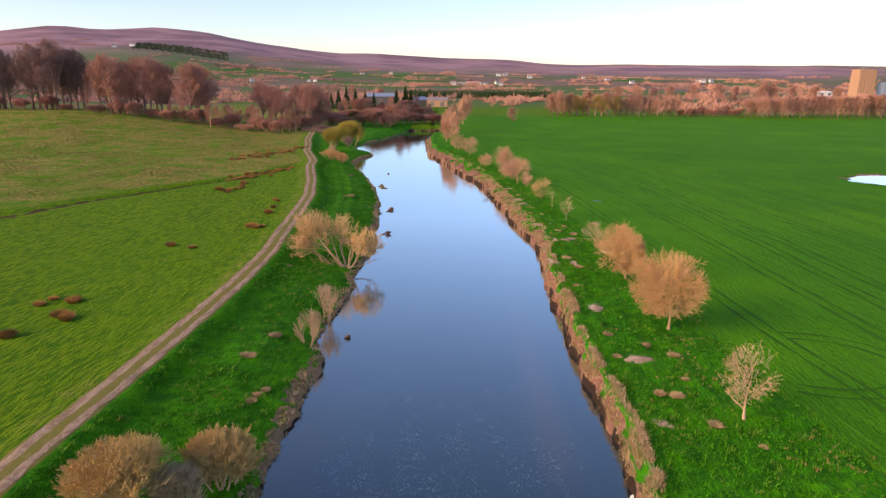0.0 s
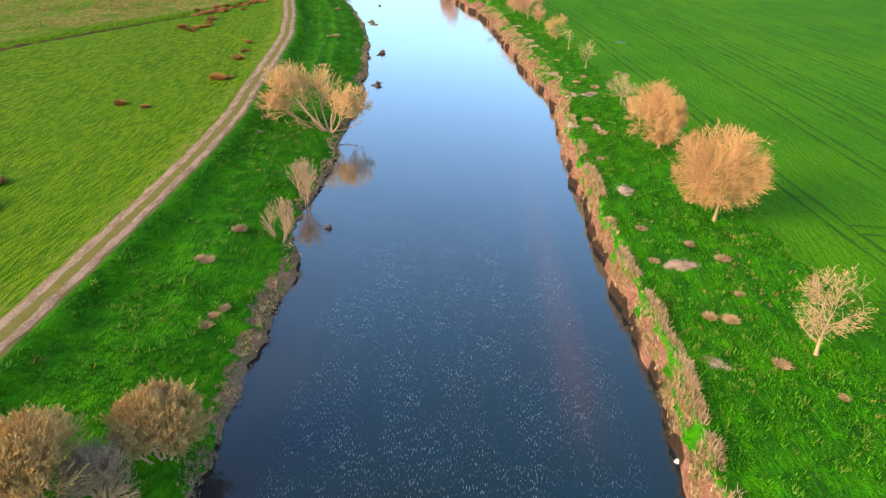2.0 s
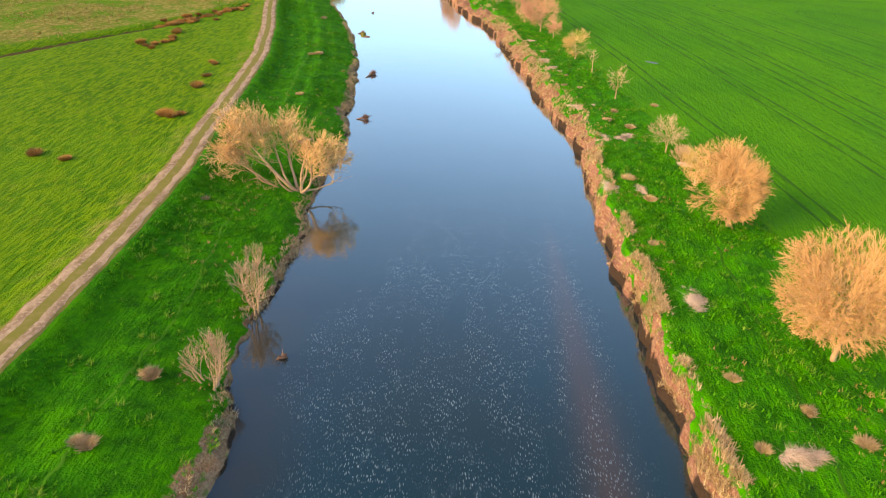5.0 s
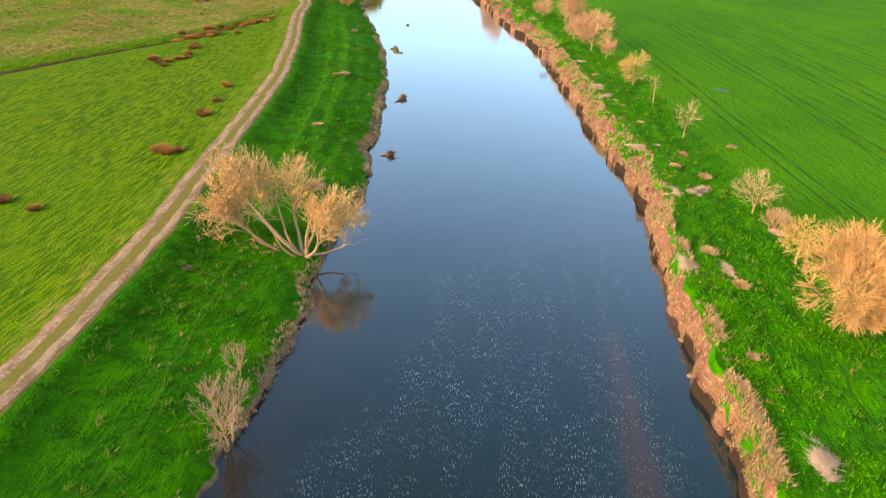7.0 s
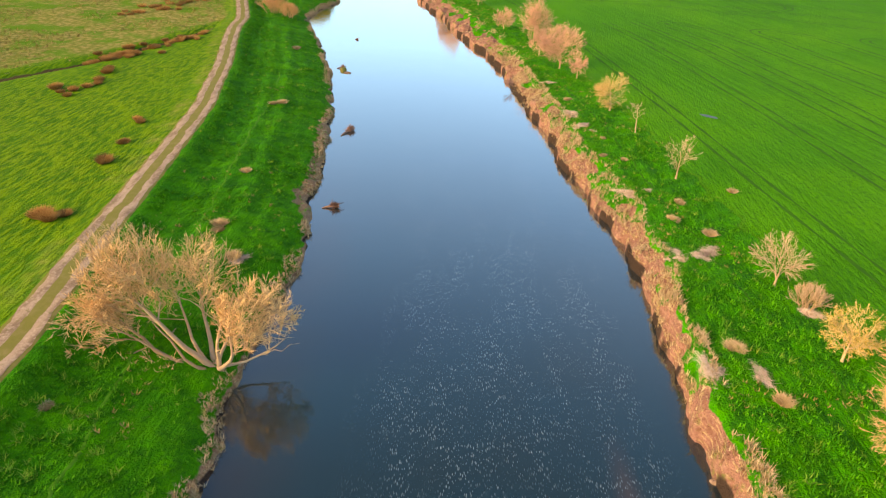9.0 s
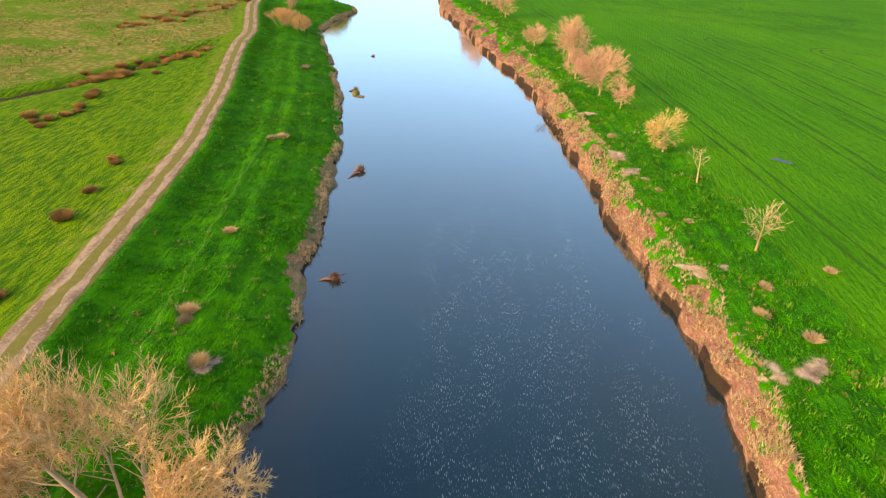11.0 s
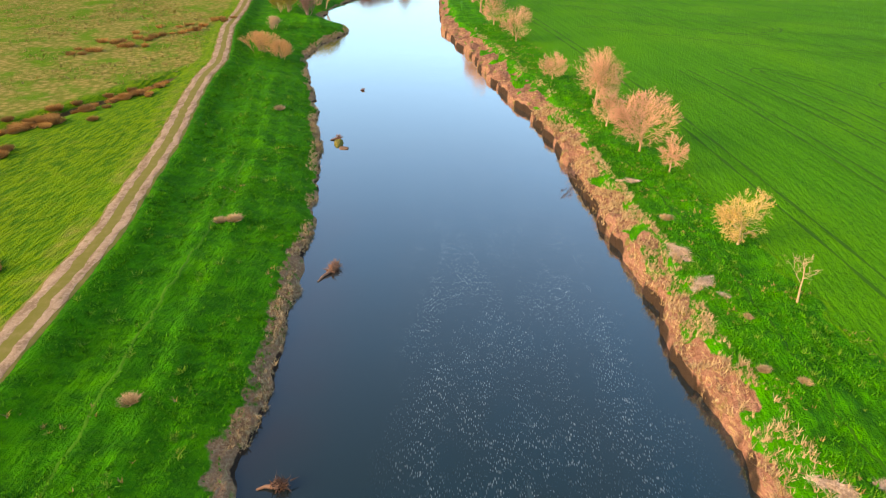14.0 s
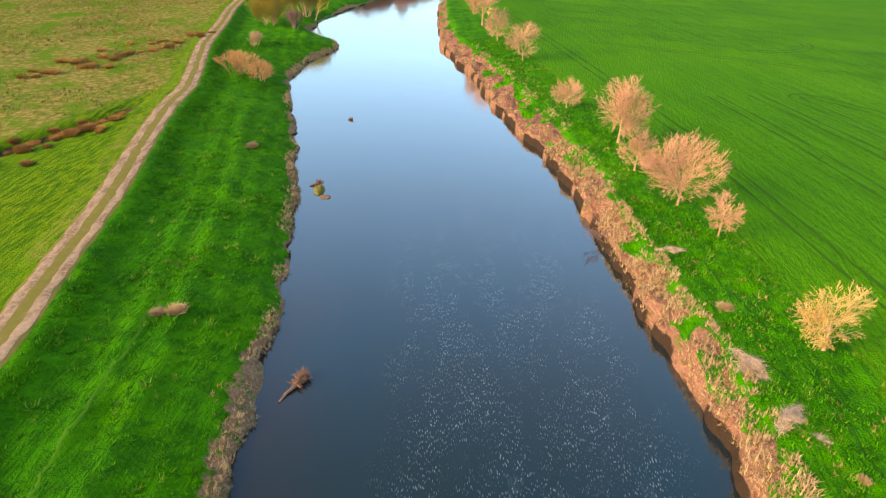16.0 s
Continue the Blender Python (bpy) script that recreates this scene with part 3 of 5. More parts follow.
# ---- trees and shrubs ----
class Twigs:
    """Collects tapered tubes and pointed twigs into one mesh."""

    def __init__(self):
        self.v, self.f, self.n = [], [], 0

    def tube(self, pts, radii, sides=5):
        pts = np.array(pts)
        d = np.gradient(pts, axis=0)
        d /= np.linalg.norm(d, axis=1)[:, None] + 1e-9
        a = np.cross(d, np.array([0.31, 0.86, 0.41]))
        a /= np.linalg.norm(a, axis=1)[:, None] + 1e-9
        b = np.cross(d, a)
        ang = np.arange(sides) * 2 * math.pi / sides
        ring = pts[:, None, :] + np.array(radii)[:, None, None] * (np.cos(ang)[None, :, None] * a[:, None, :] + np.sin(ang)[None, :, None] * b[:, None, :])
        self.v.append(ring.reshape(-1, 3))
        for r in range(len(pts) - 1):
            for s in range(sides):
                t = (s + 1) % sides
                o = self.n + r * sides
                self.f.append((o + s, o + t, o + sides + t, o + sides + s))
        self.n += len(pts) * sides

    def spikes(self, base, tip, radius):
        """Many three-sided twigs at once."""
        if len(base) == 0:
            return
        base, tip = np.array(base), np.array(tip)
        d = tip - base
        d /= np.linalg.norm(d, axis=1)[:, None] + 1e-9
        a = np.cross(d, np.array([0.31, 0.86, 0.41]))
        a /= np.linalg.norm(a, axis=1)[:, None] + 1e-9
        b = np.cross(d, a)
        r = np.array(radius)[:, None]
        v = np.stack([base + a * r, base + (-0.5 * a + 0.87 * b) * r, base + (-0.5 * a - 0.87 * b) * r, tip], 1)
        self.v.append(v.reshape(-1, 3))
        o = self.n + np.arange(len(base)) * 4
        self.f += np.concatenate([np.stack([o, o + 1, o + 3], -1), np.stack([o + 1, o + 2, o + 3], -1), np.stack([o + 2, o, o + 3], -1)]).tolist()
        self.n += 4 * len(base)

    def mesh(self, name, material, smooth_shade=False):
        return mesh_from(name, np.concatenate(self.v), self.f, material, smooth_shade)


def unit(v):
    return v / (np.linalg.norm(v) + 1e-9)


def reach(p, d, centre, radii):
    """Distance from p along d to the crown's outline."""
    q, e = (p - centre) / radii, d / radii
    a, b, c = e @ e, q @ e, q @ q - 1
    disc = b * b - a * c
    return 0.0 if disc <= 0 else max(0.0, (-b + math.sqrt(disc)) / a)


def grow_tree(name, seed, stems, centre, radii, counts=(8, 7, 8, 5), bark=None, twig=None, twig_r=0.016, first=0.25, angle=0.6, lift=0.12, bud=None, bud_n=0, wob=0.16, fill=0.95, radial=0.0, hub=(0, 0, 0)):
    """A bare spring tree: trunk with limbs, and a crown of fine twigs inside an uneven rounded outline."""
    r = np.random.RandomState(seed)
    wood, fine = Twigs(), Twigs()
    centre, radii = np.array(centre, float), np.array(radii, float)
    b0, t0, r0, tips = [], [], [], []
    hub = np.array(hub, float)
    todo = [(np.array(p, float), unit(np.array(d, float)), ln, rad, 0) for p, d, ln, rad in stems]
    lob = r.uniform(0, 6.28, 4)

    def outline(d):
        a = math.atan2(d[1], d[0])
        return 1 + 0.06 * math.sin(2 * a + lob[0]) + 0.06 * math.sin(3 * a + lob[1] + 3 * d[2]) + 0.05 * math.sin(7 * a + lob[2] + 5 * d[2])

    while todo:
        p, d, ln, rad, level = todo.pop()
        if level >= 1:
            ln = min(ln, reach(p, d, centre, radii * outline(d)) * r.uniform(0.75, 1.05) * (fill if level < 3 else 1.0) + (0.25 if level >= 3 else 0.1))
        if ln < 0.12:
            continue
        if level >= 3:
            q = p + d * ln
            b0.append(p), t0.append(q), r0.append(twig_r * r.uniform(0.6, 1.2) * (1.25 if level == 3 else 1.0))
            tips.append(q)
            if level == 3:
                for u in r.uniform(0.15, 0.95, counts[3]):
                    todo.append((p + d * ln * u, unit(d + r.normal(0, 0.45 - 0.15 * min(1.0, radial), 3) + np.array([0, 0, lift]) + radial * unit(p - hub)), ln * r.uniform(0.4, 0.8), twig_r, 4))
            continue
        n = (6, 5, 4)[level]
        pts, c = [p], d.copy()
        for i in range(n):
            c = unit(c + r.normal(0, wob, 3) * (0.5 if level == 0 else 1) + np.array([0, 0, lift * (0.3 if level == 0 else 0.6)]))
            pts.append(pts[-1] + c * ln / n)
        rr = [rad * (1 - 0.72 * i / n) for i in range(n + 1)]
        if level == 0:
            rr[0] *= 1.35
        wood.tube(pts, rr, (7, 5, 3)[level])
        pts = np.array(pts)
        for u in np.linspace(first if level == 0 else 0.12, 1.0, counts[level]):
            u = min(1.0, u + r.uniform(-0.05, 0.05))
            s = u * n
            i = min(int(s), n - 1)
            q = pts[i] + (pts[i + 1] - pts[i]) * (s - i)
            axis = unit(pts[i + 1] - pts[i])
            out = r.normal(0, 1, 3)
            out = unit(out - axis * (out @ axis))
            spread = angle * r.uniform(0.7, 1.5) * (1.0 if u < 0.97 else 0.3)
            nd = unit(axis * math.cos(spread) + out * math.sin(spread) + np.array([0, 0, lift * 0.5]) + (radial * (0.25 + 0.25 * level) if level else 0.0) * unit(q - hub))
            todo.append((q, nd, ln * (0.95, 0.62, 0.5)[level] * r.uniform(0.7, 1.15) if level else max(radii) * 1.6, max(0.012, rad * (1 - 0.72 * u) * 0.45), level + 1))
    fine.spikes(b0, t0, r0)
    ob = new(name)
    part("trunk", wood.mesh("trunk", bark or MAT_BARK, True), ob)
    part("crown", fine.mesh("crown", twig or MAT_TWIG), ob)
    if bud_n:
        part("foliage", flakes(r, tips, bud_n, 0.06, bud), ob)
    return ob


def flakes(r, tips, n, size, material):
    """Small folded leaf flakes at twig ends."""
    pick = r.randint(0, len(tips), n)
    c = np.array(tips)[pick] + r.normal(0, 0.08, (n, 3))
    a, b = r.normal(0, 1, (n, 3)) * size, r.normal(0, 1, (n, 3)) * size
    v = np.stack([c, c + a, c + a * 0.6 + b], 1).reshape(-1, 3)
    return mesh_from("foliage", v, np.arange(3 * n).reshape(-1, 3), material)


def part(name, me, parent, label=""):
    ob = new(name, me)
    ob.parent = parent
    return tagged(ob, label)


def stand(ob, x, y, turn=0.0, size=1.0, sink=0.08):
    ob.matrix_basis = Matrix.Translation((x, y, height(x, y) - sink)) @ Matrix.Rotation(turn, 4, "Z") @ Matrix.Diagonal((size, size, size, 1))
    return ob


def standing(x, y, turn=0.0, sink=0.08):
    return Matrix.Translation((x, y, height(x, y) - sink)) @ Matrix.Rotation(turn, 4, "Z")


# big fan-crowned trees on the field edge
def fan_tree(seed, h, w, low, twig, bark=None, counts=(18, 11, 10, 6), bud=None, bud_n=0, lean=0.0, angle=0.95, twig_r=0.014, shift=(0.0, 0.0), radial=0.4):
    c = low * h + (h - low * h) / 2
    return grow_tree("tree", seed, [((0, 0, 0), (lean, 0, 1), h * 0.5, 0.015 * h + 0.035)], (lean * h * 0.4 + shift[0], shift[1], c), (w / 2, w / 2, (h - low * h) / 2),
                     counts, bark, twig, twig_r, 0.24, angle, 0.07, bud, bud_n, wob=0.09, radial=radial, hub=(shift[0] * 0.7, shift[1] * 0.7, low * h + 0.36 * (h - low * h)))


EDGE = "bare trees along the river field edge"
tagged(stand(fan_tree(101, 9.9, 9.0, 0.17, MAT_TWIG, counts=(24, 13, 12, 7), bud=MAT_LEAF, bud_n=500, shift=(-0.5, 0.2), twig_r=0.013), 27.3, 71.2), "large round-crowned bare tree with orange twigs", "tree", EDGE)
tagged(stand(fan_tree(102, 8.6, 7.6, 0.10, MAT_TWIG, counts=(24, 13, 12, 8), shift=(-1.2, 0.2), twig_r=0.014), 27.4, 90.6), "round bare tree with dense orange twigs", "tree", EDGE)
tagged(stand(fan_tree(103, 7.2, 4.4, 0.24, MAT_TWIG_GREY, counts=(11, 8, 7, 6), twig_r=0.011, bud=MAT_LEAF, bud_n=900), 26.9, 50.4), "slender young tree with sparse budding twigs", "tree", EDGE)
tagged(stand(fan_tree(104, 4.7, 5.0, 0.22, MAT_TWIG_GREY, counts=(9, 7, 6, 4), angle=0.8), 27.2, 109.6), "low umbrella-shaped bare tree with pale twigs", "tree", EDGE)
tagged(stand(fan_tree(105, 4.4, 3.7, 0.2, MAT_TWIG_YELLOW, counts=(11, 8, 8, 6), bud=MAT_LEAF, bud_n=1800, twig_r=0.011), 27.5, 100.1), "small tree with yellow-green young leaf buds", "tree", EDGE)
tagged(stand(fan_tree(106, 5.4, 3.9, 0.3, MAT_TWIG_GREY, counts=(7, 6, 5, 4), angle=0.75), 26.0, 130.8), "small sparse bare tree with pale trunk", "tree", EDGE)
tagged(stand(fan_tree(107, 5.6, 4.7, 0.12, MAT_TWIG_YELLOW, counts=(13, 9, 9, 6), bud=MAT_LEAF, bud_n=1200), 24.3, 155.0), "bushy young tree with golden budding twigs", "tree", EDGE)
tagged(stand(grow_tree("sapling", 108, [((0, 0, 0), (-0.12, 0.05, 1), 3.0, 0.09)], (-0.5, 0, 2.9), (1.4, 1.4, 1.2), (5, 4, 4, 3), MAT_BARK, MAT_TWIG_GREY, 0.014, 0.55, 0.6), 25.5, 145.7), "thin leaning bare sapling", "tree", EDGE)
tagged(stand(fan_tree(109, 4.5, 3.4, 0.16, MAT_TWIG_PINK, counts=(12, 9, 8, 6)), 22.7, 171.9), "small bare tree with rosy twigs", "tree", EDGE)
tagged(stand(fan_tree(110, 7.4, 8.6, 0.16, MAT_TWIG_PINK, counts=(16, 10, 9, 6), angle=0.8), 21.0, 179.0), "wide spreading bare tree with rosy twigs", "tree", EDGE)
tagged(stand(fan_tree(111, 5.4, 4.2, 0.10, MAT_TWIG_PINK, counts=(12, 9, 8, 6)), 18.6, 188.0, 1.0), "small bare shrub-like tree with rosy twigs", "tree", EDGE)
tagged(stand(fan_tree(112, 8.6, 8.0, 0.16, MAT_TWIG_PINK, counts=(16, 10, 9, 6)), 18.7, 197.5, 0.5), "round bare tree with rosy twigs", "tree", EDGE)
tagged(stand(fan_tree(113, 4.6, 5.0, 0.06, MAT_TWIG_PINK, counts=(12, 9, 8, 6)), 14.0, 212.0), "low bare thorn bush with rosy twigs", "shrub", EDGE)
tagged(stand(fan_tree(114, 7.2, 7.0, 0.12, MAT_TWIG_PINK, counts=(12, 9, 8, 6)), 10.0, 243.0), "rounded bare tree with rosy twigs", "tree", EDGE)
tagged(stand(fan_tree(115, 7.0, 6.6, 0.10, MAT_TWIG_PINK, counts=(12, 9, 8, 6)), 6.0, 262.0, 1.4), "rounded bare bush with rosy twigs", "tree", EDGE)
row = fan_tree(116, 15.0, 7.5, 0.02, MAT_TWIG_PINK, counts=(18, 8, 7, 5), angle=0.5, twig_r=0.045)
tagged(stand(row, 3.2, 279.0), "tall slim bare tree with a pale trunk in a riverside row", "tree", "tall riverside row")
for x, y, s in ((1.2, 296, 0.8), (2.4, 318, 1.0), (4.6, 345, 1.1), (8.5, 376, 1.0), (12.0, 405, 1.1), (15, 440, 1.1), (17, 480, 1.1), (18, 530, 1.1)):
    copy_thing(row, standing(x, y, x * 3) @ Matrix.Diagonal((s, s, s, 1)))

# sprawling willow over the left bank
def willow_tree():
    """Leaning limbs that fork low, each ending in its own spray of fine twigs with gaps between."""
    ob = new("willow_tree")
    limbs = ((120, [((-0.3, 0.1, 0), (-0.95, 0.45, 0.75), 7.6, 0.25), ((-0.9, 0.4, 0.5), (-0.8, 0.6, 1.0), 5.6, 0.15)], (-6.6, 3.5, 6.0), (4.0, 3.6, 3.5), (12, 9, 9, 8), 0.42),
             (121, [((-0.8, 0.0, 0.1), (-1.0, 0.05, 0.34), 7.4, 0.2), ((-1.4, -0.2, 0.3), (-1.0, -0.1, 0.22), 7.0, 0.13)], (-8.6, 0.6, 3.4), (3.2, 2.6, 2.3), (10, 8, 8, 7), 0.5),
             (122, [((-0.2, 0.3, 0), (-0.35, 0.65, 1.0), 6.2, 0.2), ((-0.1, 0.4, 0.2), (0.02, 0.8, 1.0), 5.4, 0.14)], (-0.9, 4.2, 6.2), (2.6, 2.8, 2.7), (10, 8, 8, 7), 0.45),
             (123, [((0.1, 0, 0), (0.75, 0.1, 0.75), 4.6, 0.17), ((0.1, 0.1, 0), (0.35, 0.3, 1.0), 4.8, 0.16), ((0.5, 0, 0.4), (1.0, -0.05, 0.35), 4.6, 0.12)], (3.1, 1.0, 4.3), (3.0, 3.0, 2.6), (8, 8, 9, 7), 0.35),
             (124, [((-0.6, -0.3, 0.2), (-1.0, -0.35, 0.2), 5.2, 0.13), ((-0.9, -0.5, 0.2), (-1.0, -0.15, 0.12), 4.4, 0.1)], (-4.2, -0.9, 1.5), (2.6, 1.2, 1.1), (5, 4, 4, 3), 0.4))
    for seed, stems, centre, radii, counts, first_fork in limbs:
        spray = grow_tree("willow_tree", seed, stems, centre, radii, counts, MAT_BARK, MAT_TWIG_WILLOW, 0.021, first_fork, 0.8, 0.16, wob=0.28, radial=0.12, hub=(centre[0] * 0.3, centre[1] * 0.3, 0.5))
        for piece in list(spray.children):
            piece.parent = ob
            piece.name = "limb" if piece.name.startswith("trunk") else "crown"
        bpy.data.objects.remove(spray)
    return ob


tagged(stand(willow_tree(), -15.9, 101.2, sink=0.2), "sprawling multi-stemmed willow with orange twigs leaning over the river bank", "willow")


def shrub(seed, w, h, stems, twig, bark=None, counts=(6, 6, 7, 5), name="shrub", twig_r=0.015, bud=None, bud_n=0):
    r = np.random.RandomState(seed)
    st = []
    for i in range(stems):
        a, o = i * 2.4 + r.uniform(0, 0.6), r.uniform(0.1, 0.75)
        st.append(((math.cos(a) * o * w * 0.22, math.sin(a) * o * w * 0.22, 0), (math.cos(a) * o * 0.9, math.sin(a) * o * 0.9, 1), h * r.uniform(0.5, 0.8), 0.05 + 0.008 * h))
    return grow_tree(name, seed, st, (0, 0, h * 0.45), (w / 2, w / 2, h * 0.56), counts, bark, twig, twig_r, 0.2, 0.5, 0.16, bud, bud_n, radial=0.35)


BUSH = "riverside bushes on the left bank"
tagged(stand(shrub(130, 7.8, 4.9, 13, MAT_TWIG_YELLOW, counts=(8, 8, 8, 7), twig_r=0.016, bud=MAT_LEAF, bud_n=4500), -21.9, 37.6), "dense rounded willow bush with golden budding twigs", "bush", BUSH)
tagged(stand(shrub(131, 6.6, 4.1, 12, MAT_TWIG_YELLOW, counts=(8, 8, 8, 7), twig_r=0.016, bud=MAT_LEAF, bud_n=3500), -17.0, 42.2), "dense rounded willow bush with pale straw-brown twigs", "bush", BUSH)
tagged(stand(shrub(132, 4.6, 3.6, 8, MAT_TWIG_GREY, counts=(7, 7, 7, 5), twig_r=0.012), -18.6, 38.4), "rounded bare bush with grey-brown twigs", "bush", BUSH)
tagged(stand(shrub(133, 5.6, 4.6, 4, MAT_TWIG_GREY, counts=(6, 5, 5, 4)), -15.4, 79.6), "straggling bare shrub on the bank edge", "shrub", BUSH)
tagged(stand(shrub(134, 3.6, 4.4, 6, MAT_TWIG_GREY, counts=(5, 5, 5, 4)), -15.9, 70.3), "upright bare shrub with pale grey stems", "shrub", BUSH)
tagged(stand(shrub(135, 2.2, 2.2, 4, MAT_TWIG_GREY, counts=(5, 4, 4, 3)), -16.6, 85.0), "small bare bank shrub", "shrub", BUSH)
tagged(stand(shrub(136, 9.0, 3.8, 12, MAT_TWIG, counts=(6, 5, 5, 4), twig_r=0.018), -41.0, 230.0, sink=0.5), "spreading orange-brown osier bush beside the track", "bush", BUSH)
tagged(stand(shrub(137, 5.5, 3.6, 8, MAT_TWIG, counts=(6, 6, 6, 4), twig_r=0.022), -36.8, 228.5, sink=0.5), "low orange-brown osier bush at the water", "bush", BUSH)
tagged(stand(shrub(141, 3.2, 2.0, 8, MAT_TWIG_GREY, counts=(6, 5, 5, 4), twig_r=0.012), 28.2, 106.4), "low pale bramble bush beside the young trees", "bush", "brambles at the field edge")
wl = shrub(138, 16, 12, 10, MAT_TWIG_OLIVE, counts=(8, 7, 7, 5), twig_r=0.045, bud=MAT_LEAF, bud_n=3000)
tagged(stand(wl, -43.5, 296, sink=1.6), "large yellow-green budding willow beside the river", "willow", "far riverside willows")
copy_thing(wl, standing(-47.5, 278, 2.0, 1.4) @ Matrix.Diagonal((0.8, 0.8, 0.75, 1)))

# ---- woods, hedges and far trees ----
def tall_tree(seed, h, w, low, twig, bark, counts=(17, 8, 7, 5), twig_r=0.075, first=0.2):
    c = low * h + (h - low * h) / 2
    return grow_tree("woodland_tree", seed, [((0, 0, 0), (0.02, 0, 1), h * 0.86, 0.018 * h + 0.05)], (0, 0, c), (w / 2, w / 2, (h - low * h) / 2),
                     counts, bark, twig, twig_r, first, 0.62, 0.16)


WOOD = "bare trees of the wood behind the knoll"
red_tree = tagged(tall_tree(201, 26, 15, 0.10, MAT_TWIG_RED, MAT_BARK_DARK), "tall bare tree with reddish twigs in the wood edge", "tree", WOOD)
dusk_tree = tagged(tall_tree(202, 28, 14, 0.14, MAT_TWIG_DUSK, MAT_BARK_DARK), "tall dark bare tree in the wood edge", "tree", WOOD)
birch = tagged(tall_tree(203, 20, 11, 0.10, MAT_TWIG_RED, MAT_BARK, counts=(14, 7, 6, 5)), "bare birch with a pale trunk and reddish twigs", "tree", WOOD)


def far_spot(px, y):
    """x of a place at that y which lies in the direction px of the opening view."""
    return (px - 784) * (0.965 * y + 7) / 1120


def plant(tree, px, y, h, base):
    x, s = far_spot(px, y), h / base
    return copy_thing(tree, standing(x, y, px * 1.7, 0.3) @ Matrix.Diagonal((s, s, s, 1)))


rng = random.Random(5)
spots = [(dusk_tree, 28, px, 352 + rng.uniform(-8, 12), rng.uniform(28, 33)) for px in (-170, -130, -95, -60, -25, 2, 12, 62, 85, 105, 128, 140)]
spots += [(red_tree, 26, px, 350 + rng.uniform(-8, 8), rng.uniform(26, 31)) for px in (182, 200, 225, 247, 268, 288, 338, 355)]
spots += [(birch, 20, px, 340 + rng.uniform(-8, 14), rng.uniform(13, 19)) for px in (158, 210, 305, 322, 372, 386, 402, 412, 424, 436, 446, 456, 480, 498, 512, 522)]
spots += [(red_tree, 26, px, 362 + rng.uniform(-6, 14), rng.uniform(21, 25)) for px in (466, 488, 528, 545, 552)]
spots += [(t, b, px + 11, y + 14, h * 0.95) for t, b, px, y, h in spots if b != 20]
first = {}
for tree, base, px, y, h in spots:
    if tree.name not in first:
        first[tree.name] = True
        stand(tree, far_spot(px, y), y, 0.4, h / base)
    else:
        plant(tree, px, y, h, base)
thicket = tagged(shrub(204, 9, 6, 8, MAT_TWIG_RED, MAT_BARK_DARK, counts=(7, 6, 6, 5), name="thicket_bush", twig_r=0.07), "rounded bare bush with rusty red twigs", "bush", "bushes of hedges and wood edge")
stand(thicket, far_spot(488, 326), 326, 0.5)
for px, y, s in ((175, 338, 1), (240, 338, 0.9), (300, 335, 0.9), (385, 334, 1.0), (470, 330, 0.9), (430, 332, 0.8), (40, 345, 1.0), (-40, 345, 1.0), (120, 345, 0.8), (515, 345, 0.9),
                 (560, 372, 0.9), (590, 380, 1.0), (615, 390, 1.1), (640, 392, 1.1), (664, 386, 1.1), (682, 380, 1.0), (694, 398, 1.2), (712, 404, 1.0), (730, 405, 1.1), (748, 408, 1.1), (768, 408, 1.1), (700, 430, 1.5), (660, 430, 1.5), (745, 440, 1.4), (620, 430, 1.4), (575, 400, 1.2), (600, 410, 1.3), (720, 460, 1.6), (680, 470, 1.7), (640, 470, 1.7),
                 (410, 338, 0.9), (350, 340, 0.9), (270, 342, 1.0), (210, 342, 1.0), (90, 346, 1.0), (0, 348, 1.0), (455, 336, 1.0), (535, 350, 1.0), (500, 350, 1.1), (330, 344, 0.8)):
    copy_thing(thicket, standing(far_spot(px, y), y, px) @ Matrix.Diagonal((s * rng.uniform(0.9, 1.9), s * rng.uniform(0.9, 1.6), s * rng.uniform(0.6, 1.4), 1)))
# hedgerow beyond the crop
oak = tagged(tall_tree(205, 13, 12, -0.12, MAT_TWIG_RUST, MAT_BARK_DARK, counts=(15, 7, 6, 4), twig_r=0.08, first=0.03), "bare hedgerow tree with rosy brown twigs beyond the crop", "tree", "hedgerow trees beyond the crop")
sallow = tagged(tall_tree(206, 14, 12, -0.12, MAT_TWIG_OCHRE, MAT_BARK_DARK, counts=(15, 7, 6, 4), twig_r=0.08, first=0.03), "yellowish budding hedgerow tree beyond the crop", "tree", "hedgerow trees beyond the crop")
stand(oak, far_spot(985, 505), 505, 0, 1.5)
stand(sallow, far_spot(1020, 508), 508, 0, 1.15)
for i, px in enumerate(range(975, 1600, 11)):
    y = 508 - 0.012 * (px - 975) + rng.uniform(-4, 6)
    if 1200 < px < 1310:
        copy_thing(thicket, standing(far_spot(px, y), y, px) @ Matrix.Diagonal((1, 1, rng.uniform(0.8, 1.3), 1)))
    else:
        plant(sallow if px < 1090 and i % 3 else oak, px, y, rng.uniform(9.5, 12.0) * (1.2 if px < 1090 else 0.95 if px < 1400 else 1.05), 14 if px < 1090 and i % 3 else 13)
for px, y, h in ((1120, 720, 14), (1150, 740, 13), (1185, 735, 14), (1225, 745, 15), (1265, 740, 16), (1300, 760, 14), (1345, 740, 18), (1360, 745, 17), (1400, 760, 15), (1440, 750, 15), (1480, 755, 14), (1090, 760, 13), (905, 430, 7), (870, 640, 7)):
    plant(oak, px, y, h, 13)


